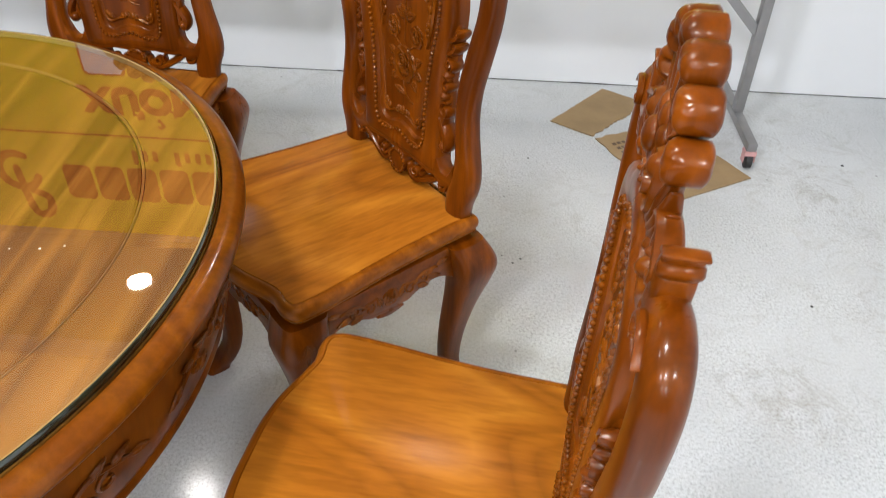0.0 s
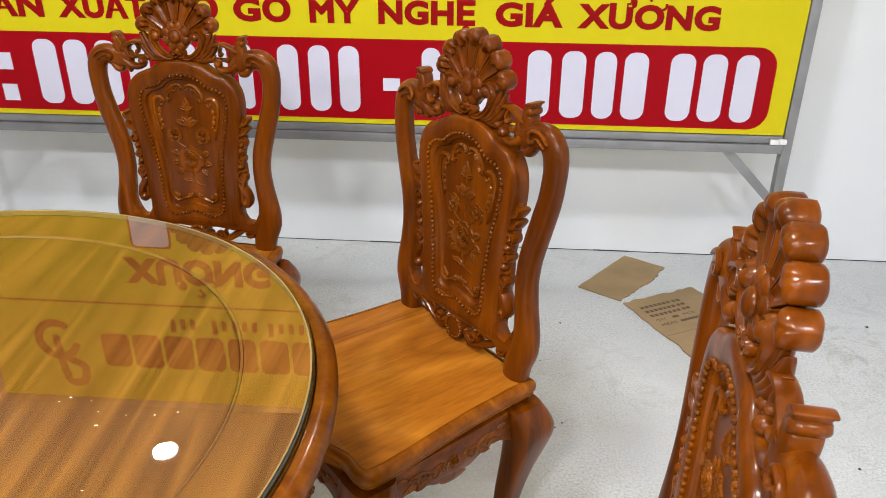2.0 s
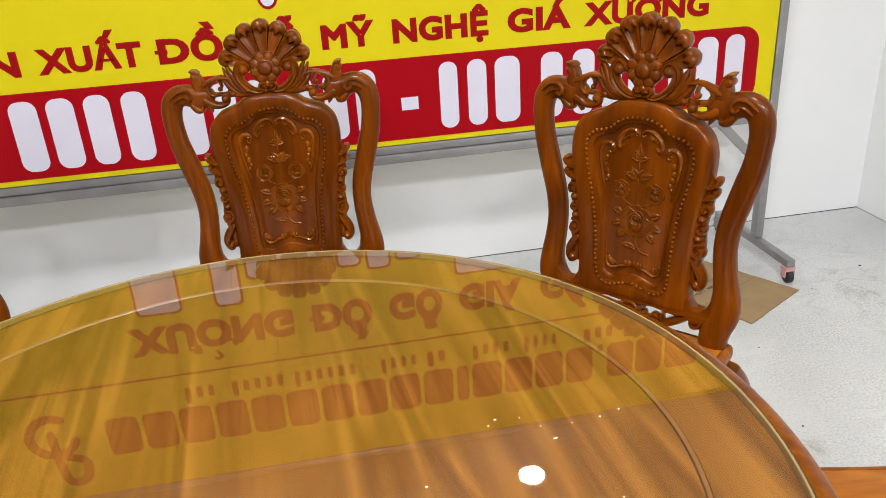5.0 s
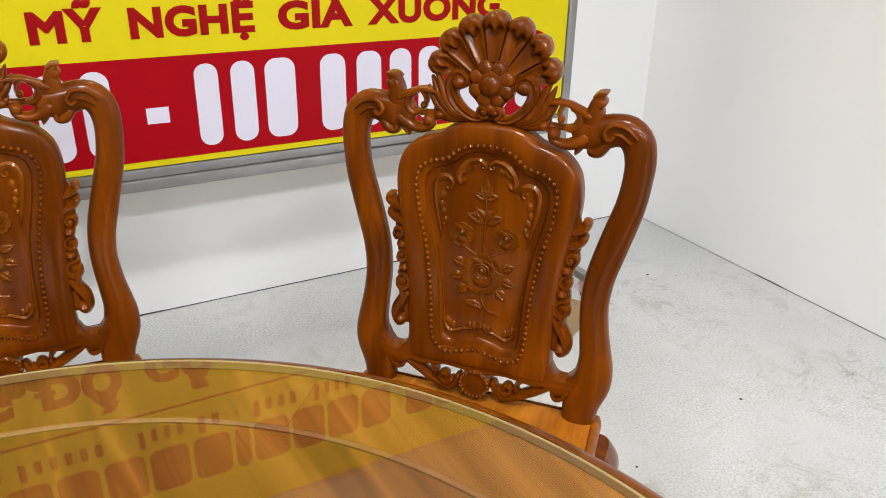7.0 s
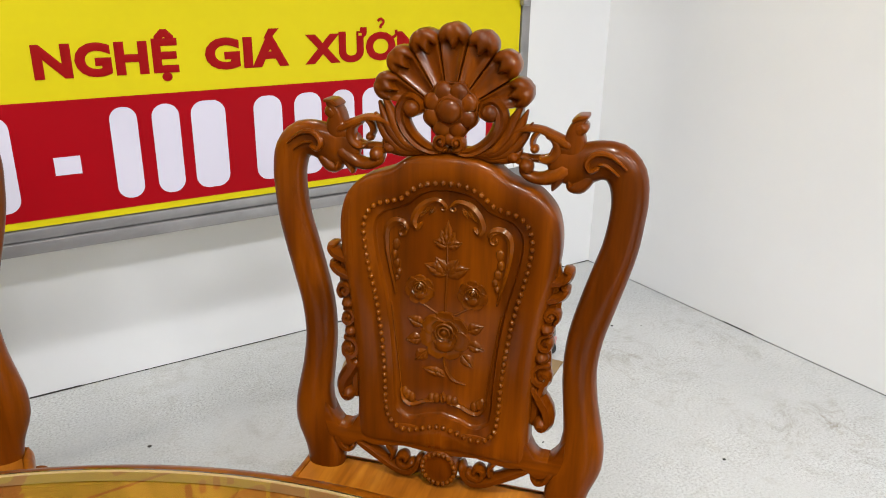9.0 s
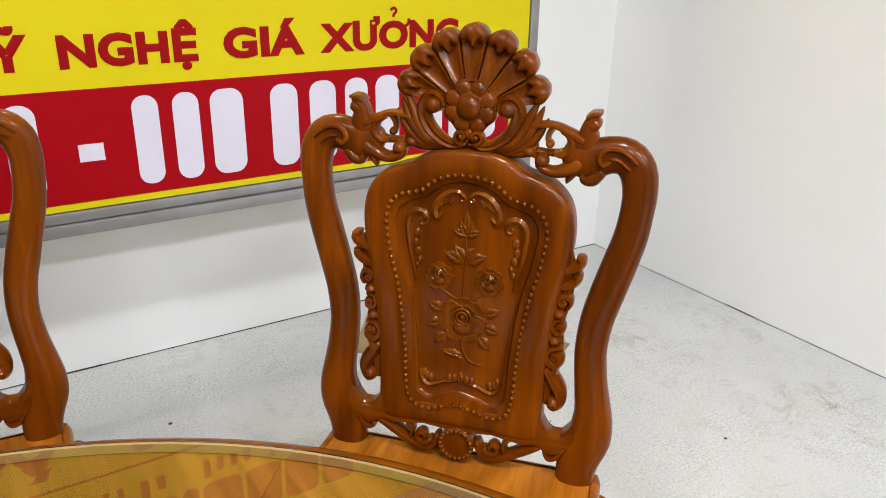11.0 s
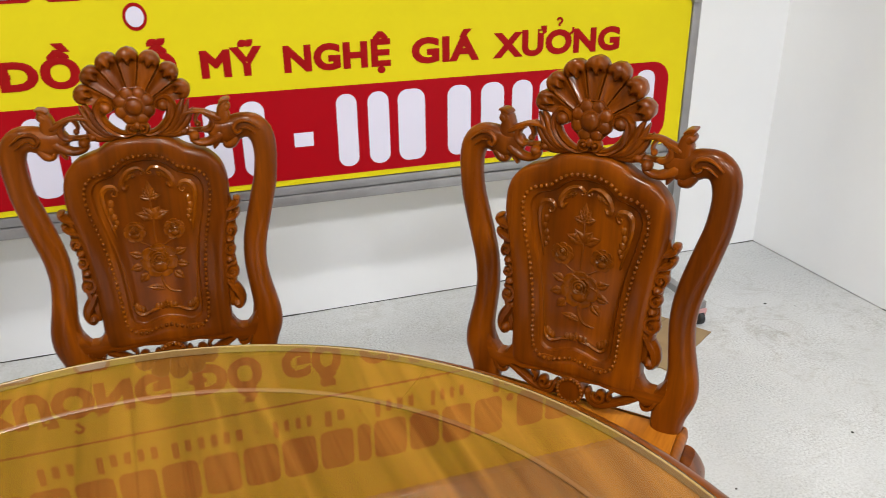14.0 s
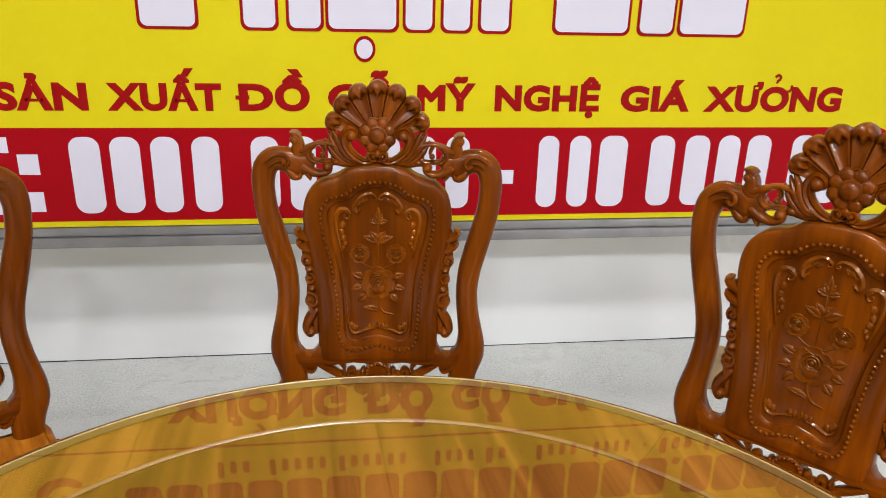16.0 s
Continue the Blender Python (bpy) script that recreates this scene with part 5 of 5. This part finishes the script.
# ---- cardboard on the floor ----
def cardboard(label, corners, z, ragged, seed):
    rng = random.Random(seed)
    pts = []
    for k, p in enumerate(corners):
        q = corners[(k + 1) % len(corners)]
        n = 14
        for i in range(n):
            f = i / n
            d = rng.uniform(-1, 1) * (0.006 if k in ragged else 0.0012) if i else 0
            tx, ty = q[0] - p[0], q[1] - p[1]
            ln = math.hypot(tx, ty)
            pts.append((p[0] + tx * f - ty / ln * d, p[1] + ty * f + tx / ln * d))
    bm = bmesh.new()
    loft(bm, [[(x, y, z) for x, y in pts], [(x, y, z + 0.004) for x, y in pts]])
    t = thing("cardboard_sheet", label, "cardboard")
    part("sheet", bm, M_CARD, t)
    return t


c1 = cardboard("flattened brown cardboard sheet with printed writing on the floor", [(0.421, 2.587), (0.682, 2.724), (0.886, 2.390), (0.613, 2.226)], 0.0008, {0, 3}, 1)
cardboard("torn brown cardboard piece lying on the floor", [(0.275, 2.692), (0.475, 2.960), (0.613, 2.872), (0.542, 2.757), (0.497, 2.711), (0.412, 2.601)], 0.0006, {2, 3, 4}, 2)


def card_print():
    o = Vector((0.421, 2.587, 0))
    ux = Vector((0.682 - 0.421, 2.724 - 2.587, 0))
    uy = Vector((0.613 - 0.421, 2.226 - 2.587, 0))
    length, depth = ux.length, uy.length
    ux.normalize()
    uy.normalize()
    m = Matrix((ux.to_4d(), (-uy).to_4d(), (0, 0, 1, 0), (0, 0, 0, 1))).transposed()
    m.translation = o
    for v, cols in ((0.05, ((0.03, 0.15), (0.16, 0.185))), (0.078, ((0.03, 0.145), (0.16, 0.185))), (0.106, ((0.03, 0.145), (0.16, 0.185)))):
        for a, b in cols:
            bm = bmesh.new()
            u = a
            while u < b:
                box(bm, u, u + 0.013, -v - 0.014, -v, 0.0052, 0.0055)
                u += 0.018
            bm.transform(m)
            part("ink_bar", bm, M_INK, c1)
    bm = bmesh.new()
    box(bm, 0.004, length + 0.01, -0.57 * depth - 0.0012, -0.57 * depth + 0.0012, 0.0049, 0.0052)
    bm.transform(m)
    part("crease", bm, M_CREASE, c1, "pressed fold line")
    for text, a, b, v in (("QTY", 0.03, 0.07, 0.15), ("PCS", 0.14, 0.185, 0.15), ("MEAS", 0.03, 0.09, 0.18), ("CM", 0.2, 0.23, 0.18)):
        for ob in lettering(text, a, b, 0.0, 0.013, M_INK, c1, 0.0, 0.02):
            for w in ob.data.vertices:
                w.co = m @ Vector((w.co.x, -v + w.co.z, 0.0053))
    for a, b, v in ((0.095, 0.12, 0.15), (0.105, 0.19, 0.18)):
        bm = bmesh.new()
        box(bm, a, b, -v, -v + 0.012, 0.0052, 0.0055)
        bm.transform(m)
        part("ink_bar", bm, M_INK, c1)


card_print()


# ---- small litter ----
def litter():
    rng = random.Random(21)
    bm = bmesh.new()
    for x, y in ((-0.484, 0.924), (-0.476, 0.9), (-0.392, 0.931), (-0.502, 0.944), (-0.62, 0.86), (-0.44, 0.8)) + tuple((rng.uniform(-0.57, -0.38), rng.uniform(0.88, 0.965)) for _ in range(5)):
        r = rng.uniform(0.0007, 0.0012)
        ball(bm, x, y, GLASS_TOP + r * 0.5, r * 1.5, r, r * 0.5, 7, 4)
    tagged(finish("crumbs", bm, M_CLIP), "tiny white crumbs lying on the glass top", "crumbs", kind="stuff")
    bm = bmesh.new()
    for x, y in ((0.196, 2.439), (0.46, 1.72), (0.561, 2.095), (0.3, 1.35), (0.9, 1.8), (1.2, 2.5), (0.05, 2.3), (-0.05, 1.98), (0.12, 1.93), (0.15, 1.9), (0.17, 1.92), (-0.3, 2.6), (-0.9, 2.7), (1.05, 1.3)):
        r = rng.uniform(0.002, 0.005)
        ball(bm, x, y, r * 0.4, r * rng.uniform(0.8, 1.6), r, r * 0.45, 6, 4)
    tagged(finish("grit", bm, M_GAP), "dark grit and wood chips scattered on the floor", "grit", kind="stuff")
    bm = bmesh.new()
    path = spline([(-0.65, 2.285), (-0.625, 2.3), (-0.6, 2.325), (-0.585, 2.33), (-0.592, 2.345), (-0.61, 2.338), (-0.605, 2.315), (-0.57, 2.305)], 40)
    rings = []
    for k in range(40):
        t = path[min(k + 1, 39)] - path[max(k - 1, 0)]
        n = np.array((-t[1], t[0])) / max(np.hypot(*t), 1e-6)
        zc = 0.0016 + 0.004 * max(0.0, math.sin(k / 39 * 9))
        rings.append([(path[k][0] + n[0] * 0.0014 * math.cos(a), path[k][1] + n[1] * 0.0014 * math.cos(a), zc + 0.0014 * math.sin(a)) for a in (0, 1.05, 2.1, 3.14, 4.19, 5.24)])
    loft(bm, rings)
    tagged(finish("string", bm, M_GAP), "short curled dark string lying on the floor", "string")


litter()
